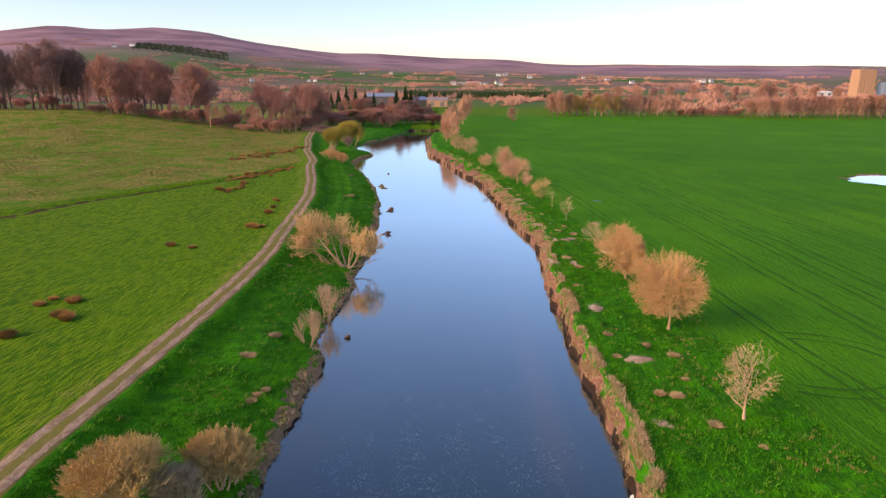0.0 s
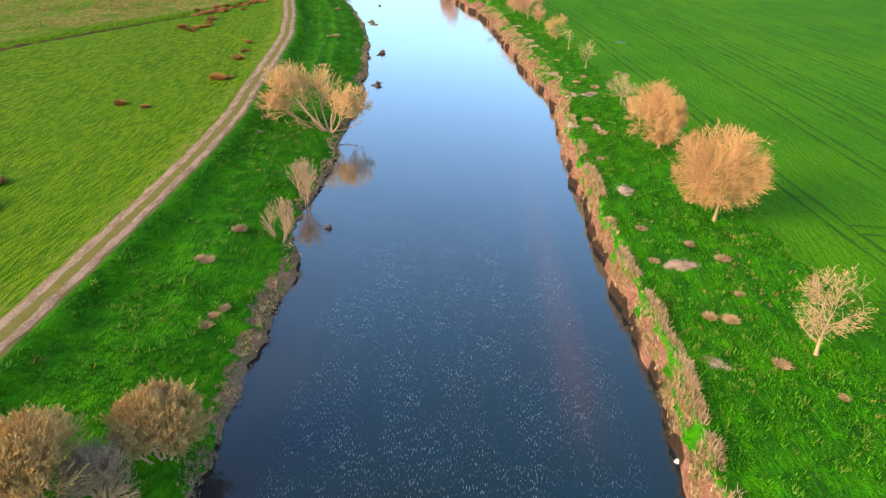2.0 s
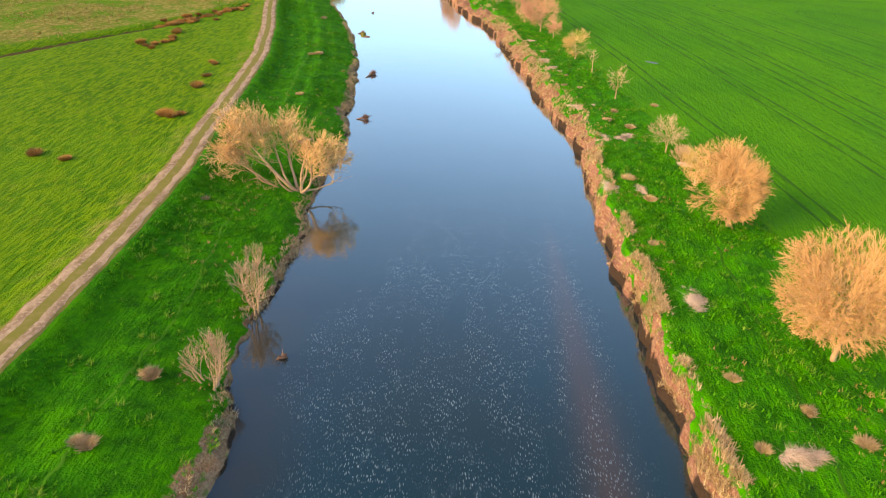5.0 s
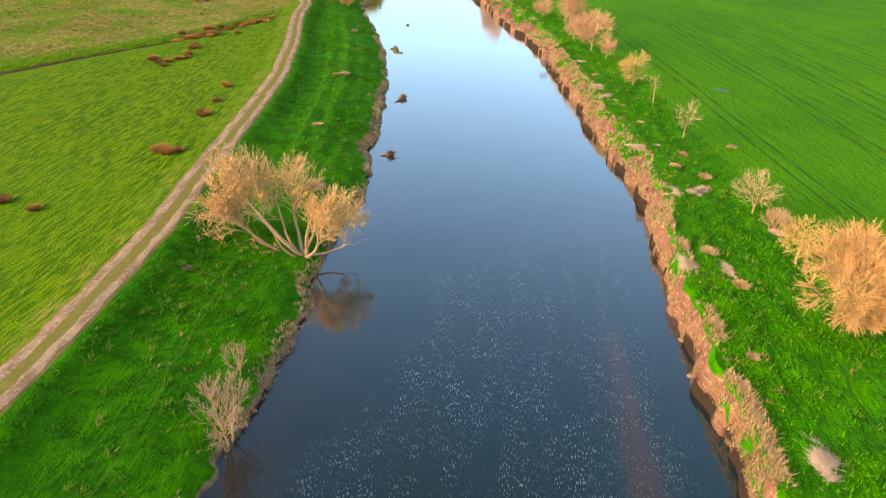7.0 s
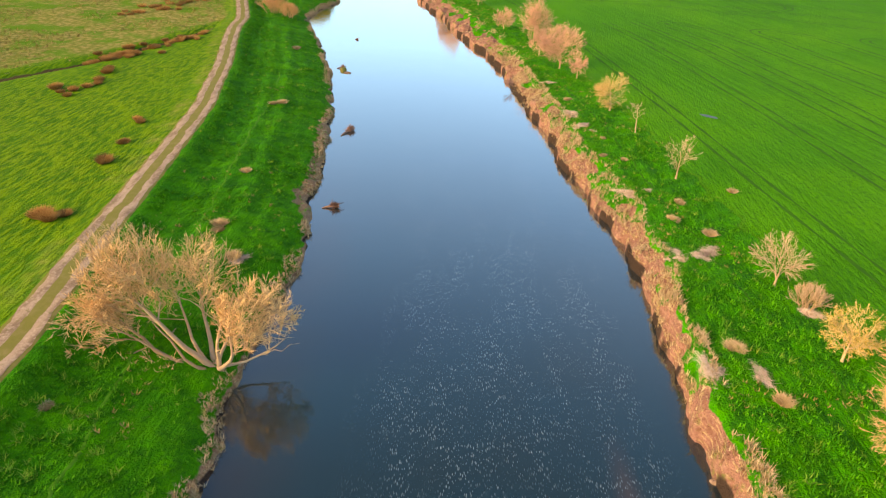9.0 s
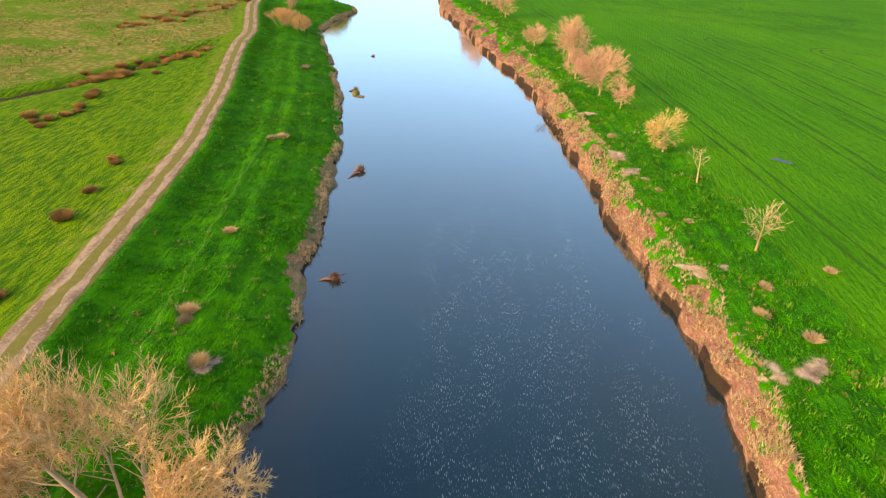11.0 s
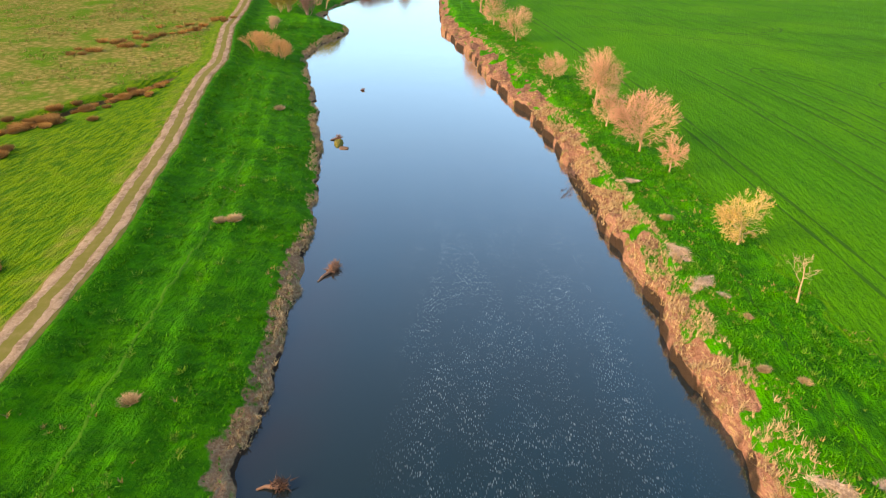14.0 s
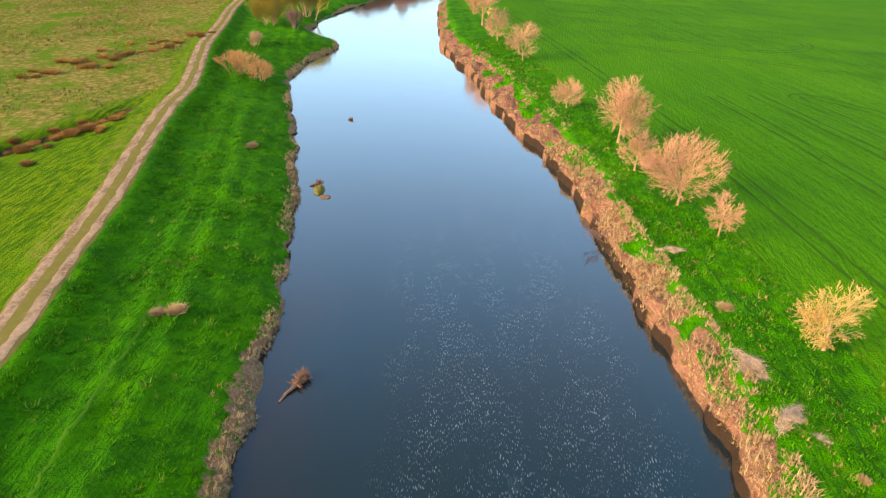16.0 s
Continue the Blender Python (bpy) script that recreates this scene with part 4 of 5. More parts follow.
def conifer(seed, h):
    r = np.random.RandomState(seed)
    ob, w, t = new("conifer"), Twigs(), Twigs()
    w.tube([(0, 0, 0), (0, 0, h * 0.5), (0, 0, h * 0.97)], [0.3, 0.18, 0.03], 6)
    b, e, q = [], [], []
    for i in range(900):
        u = r.uniform(0.05, 1) ** 0.8
        a, z = r.uniform(0, 6.28), u * h
        ln = (1 - u) * h * 0.33 * r.uniform(0.6, 1.1) + 0.3
        b.append((0, 0, z)), e.append((math.cos(a) * ln, math.sin(a) * ln, z - ln * 0.25)), q.append(0.28)
    t.spikes(b, e, q)
    part("trunk", w.mesh("trunk", MAT_BARK_DARK, True), ob)
    part("crown", t.mesh("crown", MAT_CONIFER), ob)
    return tagged(ob, "dark green conifer in the farm shelter belt", "conifer", "farm conifers")


fir = stand(conifer(207, 18), far_spot(598, 560), 560)
for px, y, s in ((612, 566, 1.1), (628, 560, 1.0), (645, 572, 0.9), (700, 585, 1.0), (716, 590, 1.15), (725, 600, 1.0), (585, 575, 0.8), (660, 600, 0.8)):
    copy_thing(fir, standing(far_spot(px, y), y, px) @ Matrix.Diagonal((s, s, s, 1)))
for px, y, h in ((560, 620, 15), (575, 610, 14), (625, 640, 20), (672, 650, 18), (690, 540, 13), (735, 560, 12), (545, 500, 16), (600, 470, 9), (640, 480, 9), (675, 470, 10), (690, 500, 13), (705, 415, 12), (722, 425, 10), (756, 430, 10), (650, 450, 11), (580, 440, 11), (610, 500, 13)):
    plant(red_tree if h > 12 else dusk_tree, px, y, h, 26)


def puffs(name, places, material, label, category, spikes=16, thick=0.10):
    """Far hedge and copse clumps: bursts of stiff twigs, one mesh."""
    r = np.random.RandomState(77)
    t = Twigs()
    xs, ys, hs = (np.array(c) for c in zip(*places))
    zs = land(xs, ys)[0]
    n = len(xs)
    d = r.normal(0, 1, (n, spikes, 3))
    d[..., 2] = np.abs(d[..., 2]) * 0.9 + 0.25
    d /= np.linalg.norm(d, axis=2)[..., None]
    ln = hs[:, None] * r.uniform(0.75, 1.1, (n, spikes))
    base = np.stack([xs, ys, zs - 0.2], -1)[:, None, :] + r.normal(0, 0.25, (n, spikes, 3)) * hs[:, None, None] * np.array([1, 1, 0])
    tip = base + d * ln[..., None] * np.array([0.75, 0.75, 1.0])
    t.spikes(base.reshape(-1, 3), tip.reshape(-1, 3), np.repeat(hs * thick, spikes))
    tagged(new(name, t.mesh(name, material)), label, category, kind="stuff")


def hedges(count, near, far, seed):
    r = random.Random(seed)
    out = []
    for _ in range(count):
        y, a, n = near * (far / near) ** r.random(), r.choice((0.1, 0.3, -0.2, 1.2, 1.4)), r.randint(12, 34)
        x = y * r.uniform(-0.85, 0.8)
        for i in range(n):
            out.append((x + i * 5.5 * math.cos(a) + r.uniform(-1, 1), y + i * 5.5 * math.sin(a) + r.uniform(-2, 2), r.choice((3, 4, 5, 6, 9)) * r.uniform(0.8, 1.3)))
    return [p for p in out if p[1] > 560 and math.hypot(p[0], p[1]) > 600]


puffs("far_hedgerow", hedges(250, 640, 2300, 3), MAT_TWIG_RUST, "distant reddish hedgerows and copses across the valley", "hedgerow")
puffs("far_copse", hedges(60, 640, 1900, 9), MAT_TWIG_DUSK, "distant dark copses across the valley", "copse")
puffs("far_plantation", [(far_spot(722 + i * 0.8, 900 + (i % 9) * 7), 900 + (i % 9) * 7, 9 + (i * 7 % 5)) for i in range(310)], MAT_CONIFER, "dark distant conifer plantation", "plantation", 14)
puffs("far_moor_wood", [(far_spot(240 + (i * 37 % 165), 2130 + (i % 13) * 14), 2130 + (i % 13) * 14, 9) for i in range(260)], MAT_CONIFER, "dark plantation on the moor slope", "plantation", 10)


# ---- buildings ----
def box(bm, x0, x1, y0, y1, z0, z1):
    v = [bm.verts.new((x, y, z)) for z in (z0, z1) for x, y in ((x0, y0), (x1, y0), (x1, y1), (x0, y1))]
    for f in ((0, 3, 2, 1), (4, 5, 6, 7), (0, 1, 5, 4), (1, 2, 6, 5), (2, 3, 7, 6), (3, 0, 4, 7)):
        bm.faces.new([v[i] for i in f])


def built(name, fill, material):
    bm = bmesh.new()
    fill(bm)
    me = bpy.data.meshes.new(name)
    bm.to_mesh(me)
    bm.free()
    me.materials.append(material)
    return me


def gabled(name, w, d, eave, ridge, wall, roof, windows, chimney, label, category, doors=0):
    ob = new(name)

    def walls(bm):
        box(bm, -w / 2, w / 2, -d / 2, d / 2, -1.5, eave)
        for s in (-1, 1):
            a = [bm.verts.new((s * w / 2, y, z)) for y, z in ((-d / 2, eave), (d / 2, eave), (0, ridge))]
            b = [bm.verts.new((s * (w / 2 - 0.3), y, z)) for y, z in ((-d / 2, eave), (d / 2, eave), (0, ridge))]
            bm.faces.new(a), bm.faces.new(b)

    def roofing(bm):
        o = 0.4
        for s in (-1, 1):
            low = eave - o * (ridge - eave) / (d / 2)
            ring = [(s * (d / 2 + o), low), (0, ridge), (0, ridge + 0.25), (s * (d / 2 + o), low + 0.25)]
            v = [[bm.verts.new((x, y, z)) for y, z in ring] for x in (-w / 2 - o, w / 2 + o)]
            for i in range(4):
                j = (i + 1) % 4
                bm.faces.new((v[0][i], v[0][j], v[1][j], v[1][i]))
            bm.faces.new(v[0]), bm.faces.new(v[1][::-1])

    part("wall", built("wall", walls, wall), ob)
    part("roof", built("roof", roofing, roof), ob)
    for i in range(windows):
        x, z = -w / 2 + w * (i % (windows // 2 or 1) + 0.5) / (windows // 2 or 1), eave * (0.22 if i < windows // 2 else 0.62)
        part("window", built("window", lambda bm: box(bm, x - 0.6, x + 0.6, -d / 2 - 0.06, -d / 2 + 0.1, z, z + 1.3), MAT_PANE), ob)
    for i in range(doors):
        x = -w / 2 + w * (i + 0.5) / doors
        part("door", built("door", lambda bm: box(bm, x - 2, x + 2, -d / 2 - 0.08, -d / 2 + 0.1, -0.5, eave * 0.75), MAT_WALL_DARK), ob)
    if chimney:
        part("chimney", built("chimney", lambda bm: box(bm, w / 2 - 1.6, w / 2 - 0.6, -0.5, 0.5, ridge - 1, ridge + 1.2), wall), ob)
    return tagged(ob, label, category)


def settle(ob, px, y, turn=0.0, up=0.0):
    x = far_spot(px, y)
    ob.matrix_basis = Matrix.Translation((x, y, height(x, y) + up)) @ Matrix.Rotation(turn, 4, "Z")
    return ob


settle(gabled("farm_shed", 26, 14, 6.5, 9.5, MAT_WALL_DARK, MAT_ROOF_BLUE, 0, False, "long farm shed with a blue sheet roof among trees", "shed", 3), 672, 640, 0.1, 3)
settle(gabled("farm_shed", 20, 11, 5.5, 8.0, MAT_WALL_TAN, MAT_ROOF_GREY, 0, False, "tan farm shed with a grey roof beside the river bend", "shed", 2), 773, 640, -0.1, 1)
settle(gabled("farm_shed", 15, 9, 5, 8, MAT_WALL_DARK, MAT_ROOF_BLUE, 0, False, "small dark barn with a blue-grey roof", "barn", 1), 738, 650, 0.4, 1)
settle(gabled("farm_shed", 12, 9, 4.5, 7, MAT_WALL_WHITE, MAT_ROOF_BLUE, 0, False, "small farm shed with a blue roof among birches", "shed", 1), 556, 640, 0.2, 4)
home = tagged(gabled("house", 13, 8, 5.2, 8.4, MAT_WALL_WHITE, MAT_ROOF_GREY, 6, True, "distant white rendered house with a grey slate roof", "house"), group="distant white houses")
settle(home, 800, 1500)
for px, y, turn, s in ((812, 1510, 0.2, 1.0), (822, 1500, -0.2, 1.1), (846, 1515, 0.1, 1.1), (858, 1500, 0.3, 1.0), (884, 1490, 0.0, 1.0), (878, 1560, 0.5, 1.2), (545, 1500, 0.2, 0.8), (556, 1520, -0.3, 0.8), (880, 2150, 0.1, 1.6), (892, 2160, 0.3, 1.6),
                       (935, 2000, 0.1, 1.4), (1030, 2000, 0.2, 1.2), (1072, 1800, 0.1, 1.3), (1115, 1650, 0.2, 1.1), (1240, 1700, 0.0, 1.4), (1255, 1720, 0.4, 1.2), (1232, 1710, -0.2, 1.2), (240, 2200, 0.1, 1.8), (208, 2150, 0.3, 1.4), (445, 1400, 0.6, 0.9), (690, 2000, 0, 1.1), (640, 1900, 0.3, 1.1)):
    x = far_spot(px, y)
    s *= 0.75
    copy_thing(home, Matrix.Translation((x, y, height(x, y) + 0.6)) @ Matrix.Rotation(turn, 4, "Z") @ Matrix.Diagonal((s, s, s, 1)))
settle(gabled("village_hall", 30, 12, 6, 9, MAT_WALL_TAN, MAT_ROOF_RED, 8, False, "long distant building with a reddish roof", "building"), 834, 1480)
settle(gabled("farm_shed", 22, 10, 4.5, 6, MAT_WALL_WHITE, MAT_WALL_WHITE, 0, False, "long low white distant shed", "shed", 2), 1455, 1000, 0.05, 2)


def mill_tower():
    ob = new("mill_tower")
    part("wall", built("wall", lambda bm: (box(bm, -13, 13, -11, 11, -4, 40), box(bm, -13.4, 13.4, -11.4, 11.4, 40, 41)), MAT_WALL_TAN), ob)
    for i in range(5):
        x = -10.4 + i * 5.2
        part("pilaster", built("pilaster", lambda bm: box(bm, x - 0.4, x + 0.4, -11.5, -11.05, -2, 40), MAT_WALL_TAN), ob)
    part("rooftop_unit", built("rooftop_unit", lambda bm: box(bm, -4, 2, -3, 3, 41, 43.5), MAT_ROOF_GREY), ob)
    return tagged(ob, "tall tan-clad industrial tower on the skyline", "tower")


settle(mill_tower(), 1520, 1020)


def silo():
    ob = new("silo")

    def fill(bm):
        bmesh.ops.create_cone(bm, cap_ends=True, segments=20, radius1=5, radius2=5, depth=22, matrix=Matrix.Translation((0, 0, 11)))

    part("body", built("body", fill, MAT_WALL_WHITE), ob)
    part("roof", built("roof", lambda bm: bmesh.ops.create_cone(bm, cap_ends=True, segments=20, radius1=5.2, radius2=0.6, depth=2.5, matrix=Matrix.Translation((0, 0, 23.3))), MAT_ROOF_GREY), ob)
    return tagged(ob, "white cylindrical silo beside the tower", "silo", "white silos")


store = settle(silo(), 1554, 1030)
for px in (1564, 1575):
    copy_thing(store, Matrix.Translation((far_spot(px, 1034), 1034, height(far_spot(px, 1034), 1034))))


MAT_WORN = plain("trodden_grass", (0.016, 0.13, 0.005), (0.055, 0.21, 0.010), 0.9, 0.95, 0.5)


# ---- banks: sheep paths, tufts, tussocks, brush heaps ----
def line_of(table):
    a = np.array(table)
    return lambda y: np.interp(y, a[:, 0], a[:, 1])


for label, material, ys, table, w in (("narrow worn sheep path along the grassy bank", MAT_WORN, (50, 176), [(50, -22.3), (65, -21.7), (78, -20.4), (95, -21), (142, -24.4), (155, -24.9), (167, -26.1), (176, -27.6)], 0.14),
                                      ("dark narrow furrow in the bank grass", MAT_CROPRUT, (34, 100), [(34, 21.1), (54, 21.5), (70, 23.3), (95, 25.8), (100, 26.2)], 0.16),
                                      ("dark narrow furrow in the bank grass", MAT_CROPRUT, (104, 176), [(104, 24.6), (130, 22.6), (150, 21.8), (160, 20.6), (176, 18.4)], 0.13)):
    ob = ribbon("sheep_path", line_of(table), np.arange(*ys, 0.4), [off(-w, 31, .12), off(0, 31, .12), off(w, 31, .12)], [-0.01, 0.02, -0.01], material)
    tagged(ob, label, "path", kind="structure")


def scatter(name, n, xr, yr, keep, material, blades, tall, wide, lean, label, seed, edge=None, thin=0.20):
    """Grass tufts: fans of pointed blades where keep(x, y) allows."""
    r = np.random.RandomState(seed)
    x, y = r.uniform(*xr, n), r.uniform(*yr, n)
    if edge:
        x = x + edge(y)
    ok = r.uniform(0, 1, n) < keep(x, y)
    x, y = x[ok], y[ok]
    z = land(x, y)[0]
    n = len(x)
    size = r.uniform(0.5, 1.3, n) ** 1.3
    a = r.uniform(0, 6.28, (n, blades))
    out = r.uniform(0.2, 1.0, (n, blades)) * lean
    ln = tall * size[:, None] * r.uniform(0.6, 1.1, (n, blades))
    o = r.normal(0, 0.35, (n, blades, 2)) * wide * size[:, None, None]
    base = np.stack([x[:, None] + o[..., 0], y[:, None] + o[..., 1], np.repeat(z[:, None] - 0.03, blades, 1)], -1)
    tip = base + np.stack([np.cos(a) * out * ln, np.sin(a) * out * ln, ln * (1 - 0.45 * out)], -1)
    w = wide * thin * size[:, None]
    side = np.stack([-np.sin(a) * w, np.cos(a) * w, np.zeros_like(a)], -1)
    v = np.stack([base - side, base + side, tip], 2).reshape(-1, 3)
    me = mesh_from(name, v, np.arange(len(v)).reshape(-1, 3), material)
    tagged(new(name, me), label, "grass", kind="stuff")


def left_bank(x, y):
    dl, tr = left_x(y) - x, x - track_c(y)
    return ((dl > 0.8) & (tr > 2.0)) * (0.25 + 0.75 * smooth(lattice(x, y, 4.5, 71), -0.2, 0.5))


def right_bank(x, y):
    dr, e = x - right_x(y), x - crop_c(y)
    return ((dr > soil_c(y) * 1.05) & (e < 0.5)) * (0.3 + 0.7 * smooth(lattice(x, y, 3.5, 72), -0.3, 0.4))


def left_clump(x, y):
    return left_bank(x, y) * (0.15 + 0.85 * smooth(lattice(x, y, 3.0, 91) + 0.5 * lattice(x, y, 1.1, 92), -0.1, 0.7)) * (0.35 + 0.65 * (1 - smooth(y, 108, 122)))


def right_clump(x, y):
    return right_bank(x, y) * (0.2 + 0.8 * smooth(lattice(x, y, 2.6, 93) + 0.5 * lattice(x, y, 1.1, 94), -0.1, 0.7))


def left_fringe(x, y):
    dl = left_x(y) - x
    return (dl > 0.05) * (1 - smooth(dl, 0.5, 1.7)) * smooth(lattice(x, y, 2.2, 73), -0.5, 0.3)


def right_fringe(x, y):
    dr = x - right_x(y)
    q = dr / soil_c(y)
    thick = 1 - 0.75 * smooth(y, 100, 114)
    return (dr > 0.12) * (dr < np.maximum(1.7, 1.2 * soil_c(y))) * thick * smooth(lattice(x, y, 1.8, 74), -0.7, 0.15)


def right_lip(x, y):
    q = (x - right_x(y)) / soil_c(y)
    return np.exp(-((q - 1.08) / 0.12) ** 2) * smooth(lattice(x, y, 3.0, 75), -0.3, 0.4)


def bank_straw(x, y):
    dr, e = x - right_x(y), x - crop_c(y)
    return ((dr > soil_c(y)) & (e < 1.5)) * smooth(lattice(x, y, 3.2, 76), 0.05, 0.5) * 0.8


def left_straw(x, y):
    dl, tr = left_x(y) - x, x - track_c(y)
    return ((dl > 1.5) & (tr > 3)) * smooth(lattice(x, y, 5.0, 77) + 0.5 * lattice(x, y, 1.4, 78), 0.35, 0.8) * (0.35 + 0.65 * (1 - smooth(y, 100, 125)))


def levee_edge(x, y):
    tr = x - track_c(y)
    return np.exp(-((tr - 3.0) / 0.6) ** 2) * smooth(lattice(x, y, 1.6, 79), -0.6, 0.2)


def rough_land(x, y):
    return (x < track_c(y) - 4) * smooth(rough_side(x, y), 2, 12) * smooth(lattice(x, y, 11, 80), -0.3, 0.4)


scatter("bank_grass", 34000, (-20, -0.8), (30, 262), left_bank, MAT_BLADE, 7, 0.27, 0.21, 1.0, "lush green grass tufts on the river bank", 1, left_x)
scatter("bank_grass", 38000, (1, 20), (30, 262), right_bank, MAT_BLADE, 7, 0.30, 0.24, 1.0, "lush green tussocky grass on the river bank", 2, right_x)
scatter("waterside_sedge", 13000, (-1.8, 0), (30, 270), left_fringe, MAT_STRAW, 9, 0.42, 0.13, 1.0, "dry straw-coloured sedge along the water's edge", 3, left_x)
scatter("waterside_sedge", 34000, (0.1, 3.2), (30, 200), right_fringe, MAT_STRAW, 9, 0.55, 0.14, 1.0, "dry straw-coloured sedge along the water's edge", 4, right_x)
scatter("lip_grass", 22000, (0.8, 7.5), (30, 262), right_lip, MAT_STRAW, 9, 0.38, 0.13, 1.0, "dry grass hanging over the eroded bank lip", 5, right_x)
scatter("dry_grass", 15000, (-2, 35), (30, 262), bank_straw, MAT_ROUGH, 7, 0.30, 0.2, 1.0, "dry straw tufts among the bank grass", 6)
scatter("dry_grass", 11000, (-40, -12), (30, 200), left_straw, MAT_ROUGH, 7, 0.34, 0.2, 1.0, "dry straw tufts among the bank grass", 7)
scatter("grass_clump", 8500, (-20, -0.8), (30, 262), left_clump, MAT_CLUMP, 22, 0.46, 0.36, 1.2, "tufted green and yellowing grass clumps on the bank", 21, left_x, 0.085)
scatter("grass_clump", 5500, (1, 20), (30, 262), right_clump, MAT_CLUMP, 22, 0.42, 0.38, 1.2, "tufted green and yellowing grass clumps on the bank", 22, right_x, 0.085)
scatter("verge_grass", 9000, (1.5, 4.5), (30, 262), levee_edge, MAT_BLADE, 7, 0.32, 0.2, 0.8, "tall green grass along the track's edge", 8, track_c)
scatter("rough_grass", 26000, (-200, -44), (140, 330), rough_land, MAT_ROUGH, 6, 0.45, 0.34, 1.0, "straw-coloured tussocks of the rough pasture", 9)


def tussock(seed, w, h, n, material, name, label, category, group):
    """A domed clump of many fine blades on a low root mound."""
    r = np.random.RandomState(seed)
    ob, t = new(name), Twigs()
    a, o = r.uniform(0, 6.28, n), np.sqrt(r.uniform(0, 1, n))
    base = np.stack([np.cos(a) * o * w * 0.36, np.sin(a) * o * w * 0.36, np.full(n, 0.0)], -1)
    ln = h * r.uniform(0.6, 1.1, n) * (1.1 - 0.4 * o)
    tip = base + np.stack([np.cos(a) * o * ln * 0.8 + r.normal(0, 0.14, n), np.sin(a) * o * ln * 0.8 + r.normal(0, 0.14, n), ln], -1)
    t.spikes(base, tip, r.uniform(0.018, 0.036, n))
    part("blades", t.mesh("blades", material), ob).name = "blade_tuft"
    bm = bmesh.new()
    bmesh.ops.create_icosphere(bm, subdivisions=2, radius=1.0)
    for v in bm.verts:
        k = 1 + 0.25 * noise.noise(v.co * 2 + Vector((seed, 0, 0)))
        v.co = Vector((v.co.x * w * 0.17 * k, v.co.y * w * 0.17 * k, max(-0.2, v.co.z) * h * 0.2 * k))
    me = bpy.data.meshes.new("root_mound")
    bm.to_mesh(me)
    bm.free()
    me.materials.append(material)
    part("root_mound", me, ob)
    return tagged(ob, label, category, group)


def spread(ob, places, seed, lo=0.7, hi=1.3):
    r = random.Random(seed)
    stand(ob, *places[0])
    for x, y in places[1:]:
        s = r.uniform(lo, hi)
        copy_thing(ob, standing(x, y, r.uniform(0, 6)) @ Matrix.Diagonal((s, s * r.uniform(0.8, 1.2), s * r.uniform(0.8, 1.1), 1)))


RUSHES = [(-47, 105.4), (-42.7, 103.9), (-36.1, 118.6), (-35.2, 119.6), (-37.4, 132.5), (-37.9, 138.5), (-38.8, 145.8), (-39.6, 146.8), (-51.6, 76.2), (-51.1, 78.4), (-46.8, 72.4), (-45.1, 71.1), (-47.9, 77.4), (-48.8, 65.9),
          (-57.8, 161.2), (-56.2, 159.4), (-54.4, 157.8), (-54.8, 160.4), (-53.6, 162.3), (-52.7, 163.8), (-53.3, 165.5), (-54.3, 170.4), (-54.9, 172.5), (-50.5, 184.0), (-37.2, 119.2)]
rush = tussock(301, 1.25, 0.95, 900, MAT_RUSH, "rush_clump", "brown dead rush clump in the grazed pasture", "rushes", "rush clumps in the pasture")
spread(rush, RUSHES, 1)
r2 = random.Random(8)
band = []
for k in range(70):
    u = k / 69
    band.append((-60 + 11.0 * u + r2.gauss(0, 2.0), 178 + 22 * u + r2.gauss(0, 2.6)))
spread(tussock(302, 1.25, 0.85, 520, MAT_RUSH, "rush_clump", "brown dead rush clump beside the ditch", "rushes", "rush clumps along the ditch"), band, 2)
band = [(-74 + 16 * k / 29 + r2.gauss(0, 2.2), 222 + 34 * k / 29 + r2.gauss(0, 3.0)) for k in range(30)]
spread(tussock(303, 1.5, 1.0, 260, MAT_RUSH, "rush_clump", "brown rush clump in the rough pasture", "rushes", "rush clumps in the rough pasture"), band, 3)
TUSSOCKS = [(-20.9, 63.4), (-21.6, 63.6), (-18.2, 56.0), (-19.8, 69.8), (-17.6, 57.1), (-21.2, 120.2), (-20.9, 119), (-18.4, 114.6), (-24.6, 157.6), (-23.3, 157.9), (-28.6, 195.6), (-22.0, 132.9), (-18.3, 54.6), (-24.1, 95.2)]
spread(tussock(304, 1.1, 0.55, 620, MAT_STRAW, "grass_tussock", "pale dry grass tussock on the green bank", "tussock", "dry tussocks on the bank"), TUSSOCKS, 4)
TUSSOCKS = [(20.8, 54.7), (22.3, 54.3), (23.8, 49.1), (20.6, 101.3), (31.0, 127.6), (20.7, 143.3), (19.2, 160), (23.0, 66), (19.4, 69), (18.9, 63), (19.3, 87), (21.5, 96), (24.5, 58), (26.5, 46), (25.2, 63.5), (22.5, 121), (24.5, 125), (19.3, 137), (21.6, 136), (25, 118)]
spread(tussock(305, 0.9, 0.5, 560, MAT_STRAW, "grass_tussock", "pale dry grass tussock among green bank grass", "tussock", "dry tussocks beside the field"), TUSSOCKS, 5)


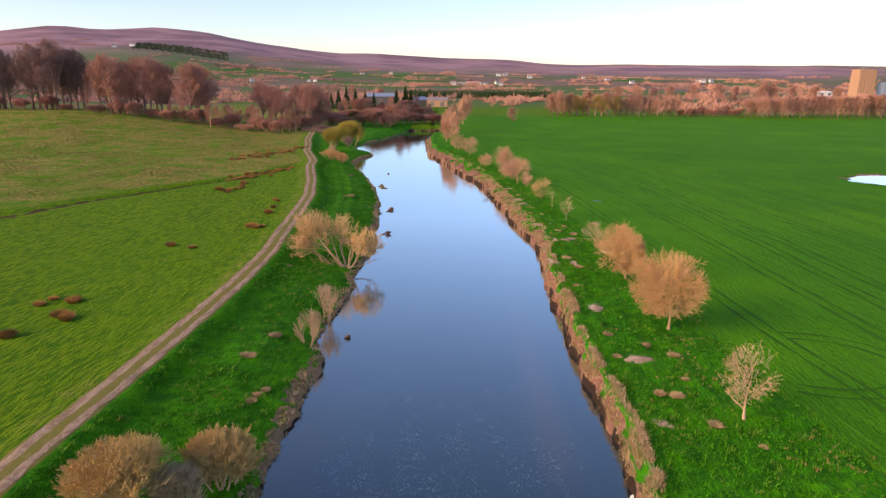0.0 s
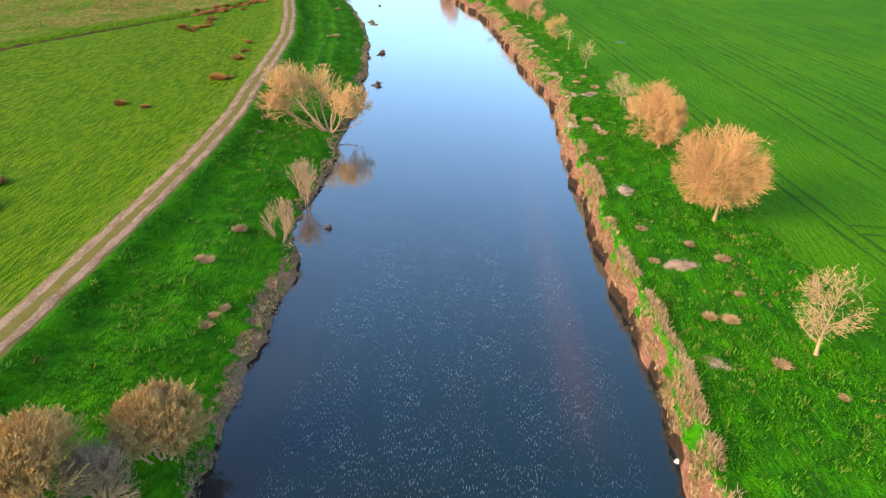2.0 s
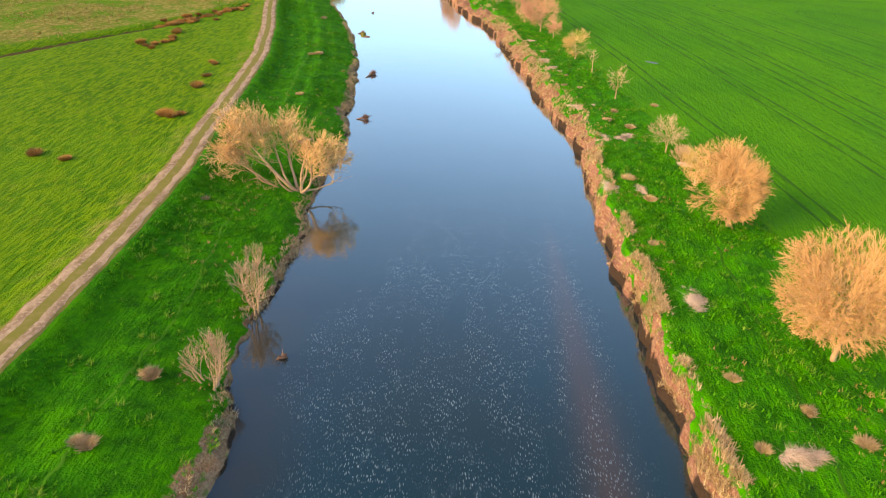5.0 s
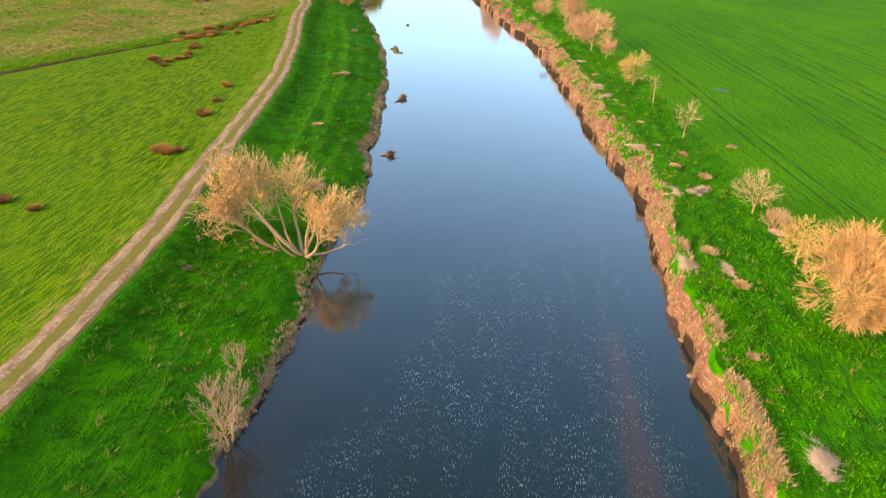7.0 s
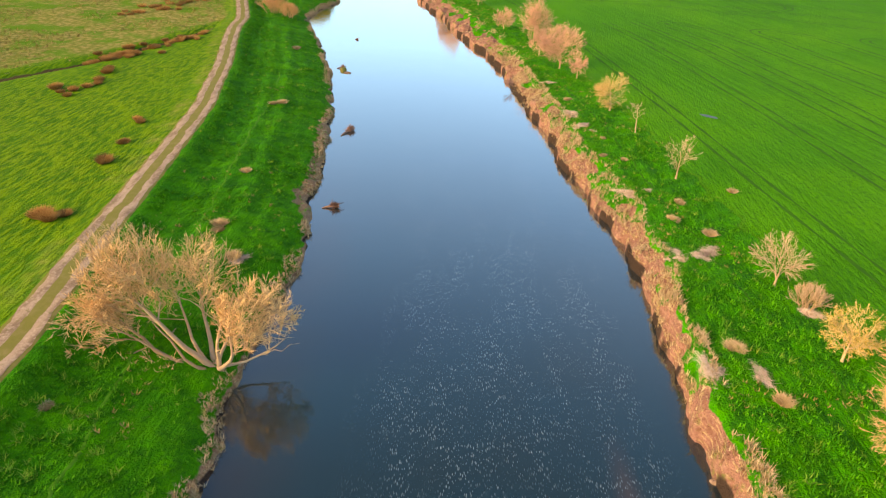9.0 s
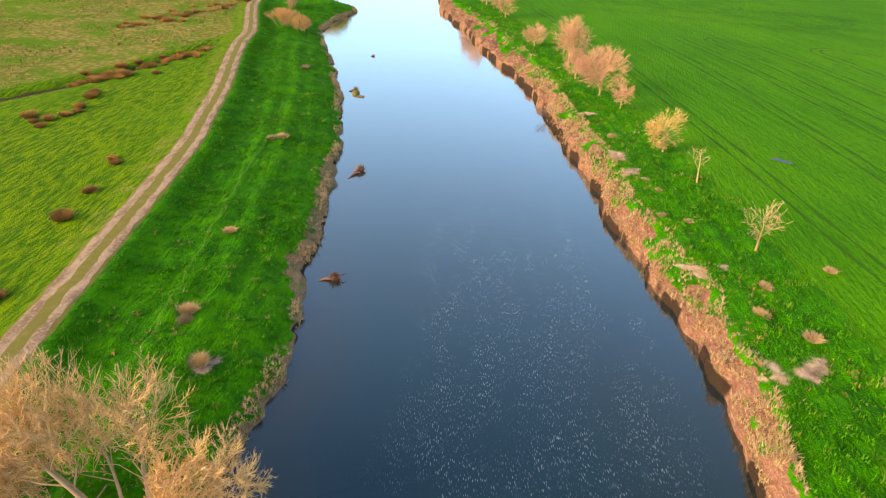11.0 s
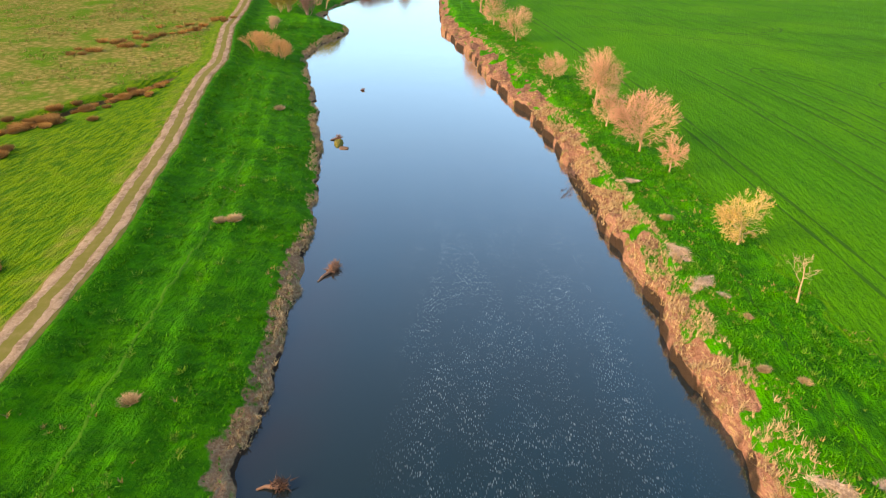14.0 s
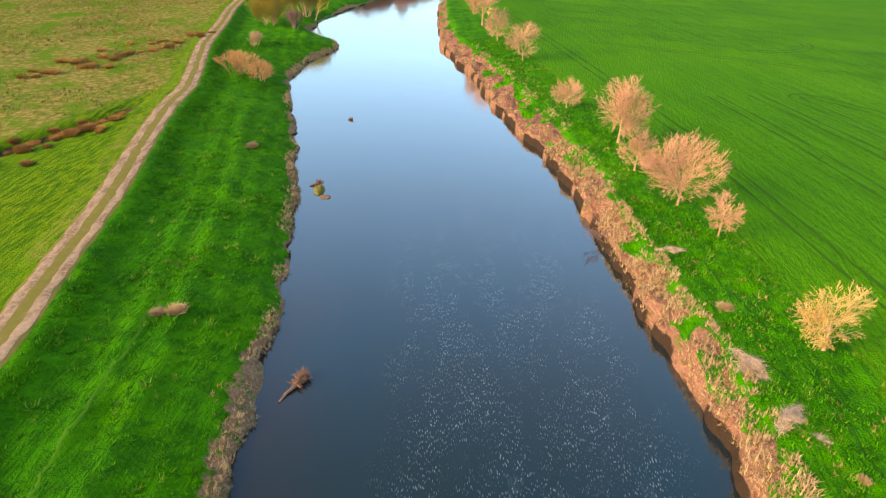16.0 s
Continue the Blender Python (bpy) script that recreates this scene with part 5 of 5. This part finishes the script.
def brush_heap(seed, w, d, h, n):
    """A low tangle of bleached stems lying on the grass."""
    r = np.random.RandomState(seed)
    ob, t = new("brush_heap"), Twigs()
    knots = r.normal(0, 0.3, (7, 2)) * np.array([w, d])
    p = knots[r.randint(0, 7, n)] + r.normal(0, 0.16, (n, 2)) * np.array([w, d])
    a = r.normal(1.3, 0.8, n)
    ln = r.uniform(0.3, 0.9, n)
    z = h * np.exp(-((p[:, 0] / w) ** 2 + (p[:, 1] / d) ** 2) * 3) * r.uniform(0.2, 1.0, n)
    base = np.column_stack([p, z])
    t.spikes(base, base + np.column_stack([np.cos(a) * ln, np.sin(a) * ln, r.uniform(-0.08, 0.16, n)]), r.uniform(0.010, 0.024, n))
    part("dead_stems", t.mesh("dead_stems", MAT_DEAD), ob).name = "stem_tangle"
    return tagged(ob, "low heap of bleached dead stems on the bank grass", "brush heap", "bleached brush heaps")


HEAPS = [(19.9, 77.8), (20.6, 62.5), (19.2, 49.5), (20.8, 113.8), (23.9, 115), (21.2, 98.9), (28.0, 106.0), (17.2, 169.0), (18.9, 160.0), (18.4, 153.3), (18.6, 148.0), (19.9, 127.6), (22.0, 127.7), (20.9, 114.9), (19.9, 146.5), (22.7, 114.2), (18.0, 98.6), (-18.4, 114.2)]
heap = brush_heap(306, 1.0, 1.8, 0.3, 1300)
spread(heap, HEAPS, 6, 0.6, 1.15)


def reed_bed(x, y):
    return smooth(lattice(x, y, 6, 83), -0.8, 0.0) * (np.hypot((x + 66) / 11, (y - 352) / 20) < 1)


scatter("reed_bed", 6000, (-78, -54), (330, 374), reed_bed, MAT_REED, 6, 1.3, 0.4, 0.5, "pinkish dry reed bed beyond the track", 11)
tagged(stand(shrub(139, 5.0, 4.2, 7, MAT_TWIG_DUSK, MAT_BARK_DARK, counts=(6, 5, 5, 4), twig_r=0.025), -41.0, 272.0), "dark bare bush overhanging the river inlet", "bush", BUSH)
tagged(stand(shrub(140, 5.0, 2.6, 8, MAT_TWIG_GREY, counts=(6, 5, 5, 4), twig_r=0.022), -44.5, 252.0), "low pale bramble thicket on the bank", "bush", BUSH)


# ---- in the river ----
def snag(seed, length, roots, label, x, y, turn, sink=0.25):
    """A stranded dead tree: tapering log and a fan of broken roots."""
    r = np.random.RandomState(seed)
    ob, w, t = new("driftwood_snag"), Twigs(), Twigs()
    pts = [(0, 0, 0.12), (length * 0.3, 0.1, 0.22), (length * 0.65, -0.05, 0.3), (length, 0.05, 0.32)]
    w.tube(pts, [0.07, 0.11, 0.15, 0.19], 8)
    b, e, q = [], [], []
    for i in range(roots * 2):
        d = unit(np.array([r.uniform(-0.6, 1.0), r.normal(0, 0.8), r.uniform(-0.1, 0.8)]))
        p = np.array(pts[-1]) + r.normal(0, 0.12, 3) - np.array([r.uniform(0, length * 0.4), 0, 0])
        b.append(p), e.append(p + d * r.uniform(0.2, 0.75)), q.append(r.uniform(0.03, 0.08))
    t.spikes(b, e, q)
    part("log", w.mesh("log", MAT_WOOD, True), ob)
    part("root_fan", t.mesh("root_fan", MAT_WOOD), ob)
    ob.matrix_basis = Matrix.Translation((x, y, WATER - sink + 0.15)) @ Matrix.Rotation(turn, 4, "Z")
    return tagged(ob, label, "driftwood")


def islet(seed, w, d, h, x, y, label, material):
    bm = bmesh.new()
    bmesh.ops.create_icosphere(bm, subdivisions=3, radius=1.0)
    for v in bm.verts:
        k = 1 + 0.35 * noise.noise(v.co * 1.7 + Vector((seed, 3, 0))) + 0.12 * noise.noise(v.co * 5)
        v.co = Vector((v.co.x * w * k, v.co.y * d * k, v.co.z * h * k))
    me = bpy.data.meshes.new("islet")
    bm.to_mesh(me)
    bm.free()
    me.materials.append(material)
    ob = new("islet", me)
    ob.matrix_basis = Matrix.Translation((x, y, WATER - 0.02))
    return tagged(ob, label, "islet")


snag(401, 1.7, 60, "small driftwood snag with a tangle of roots in the river", -12.9, 128.4, 0.15)
snag(402, 3.0, 110, "stranded dead tree with a root fan in the river shallows", -13.9, 151.0, 1.1)
snag(403, 0.8, 7, "waterlogged branch by the bank", -12.4, 73.8, 0.4, 0.3)
snag(404, 0.7, 3, "thin waterlogged branch in midstream", -19.1, 213.0, 0.2, 0.3)
islet(405, 0.65, 1.1, 0.55, -18.2, 186.4, "small mossy mud islet near the bank", MAT_VERGE)
islet(406, 0.7, 0.5, 0.25, -17.2, 184.6, "low mud bar beside the islet", MAT_MUD)
snag(407, 1.4, 26, "broken branches beside the mud islet", -19.6, 187.6, 0.3)
for i, (x, y, s) in enumerate(((-14.0, 58.8, 0.22), (16.3, 92.2, 0.3), (16.6, 88.0, 0.25), (15.3, 43.0, 0.24))):
    x = float(right_x(y)) - 0.1 if x > 0 else x
    ob = islet(410 + i, s, s * 0.8, s * 0.8, x, y, "pale stone at the water's edge", MAT_WALL_WHITE if i == 3 else MAT_MUD)
    ob.name = "bank_stone"
    tagged(ob, category="stone")
leaning = grow_tree("bank_bush", 411, [((0, 0, 0), (-0.9, 0.1, 0.4), 1.6, 0.05), ((0.1, 0.2, 0), (-0.7, 0.5, 0.5), 1.4, 0.05)], (-1.0, 0, 0.5), (1.6, 1.3, 0.9), (5, 5, 5, 3), MAT_BARK_DARK, MAT_TWIG_DUSK, 0.014)
tagged(leaning, "dark bare bush leaning from the eroded bank over the water", "bush")
leaning.matrix_basis = Matrix.Translation((12.9, 174.2, WATER + 0.5))

# ---- puddle in the crop ----
MAT_PUDDLE = plain("muddy_puddle", (0.025, 0.04, 0.055), (0.05, 0.065, 0.08), 1.0, 0.35, 0, spec=0.4)
pool_me = built("puddle", lambda bm: bmesh.ops.create_circle(bm, cap_ends=True, segments=18, radius=1.0), MAT_PUDDLE)
pool = tagged(new("puddle", pool_me), "small dark puddle in the green crop", "puddle", kind="structure")
pool.matrix_basis = Matrix.Translation((37.6, 152.4, height(37.6, 152.4) + 0.07)) @ Matrix.Rotation(-0.8, 4, "Z") @ Matrix.Diagonal((1.35, 0.5, 1, 1))
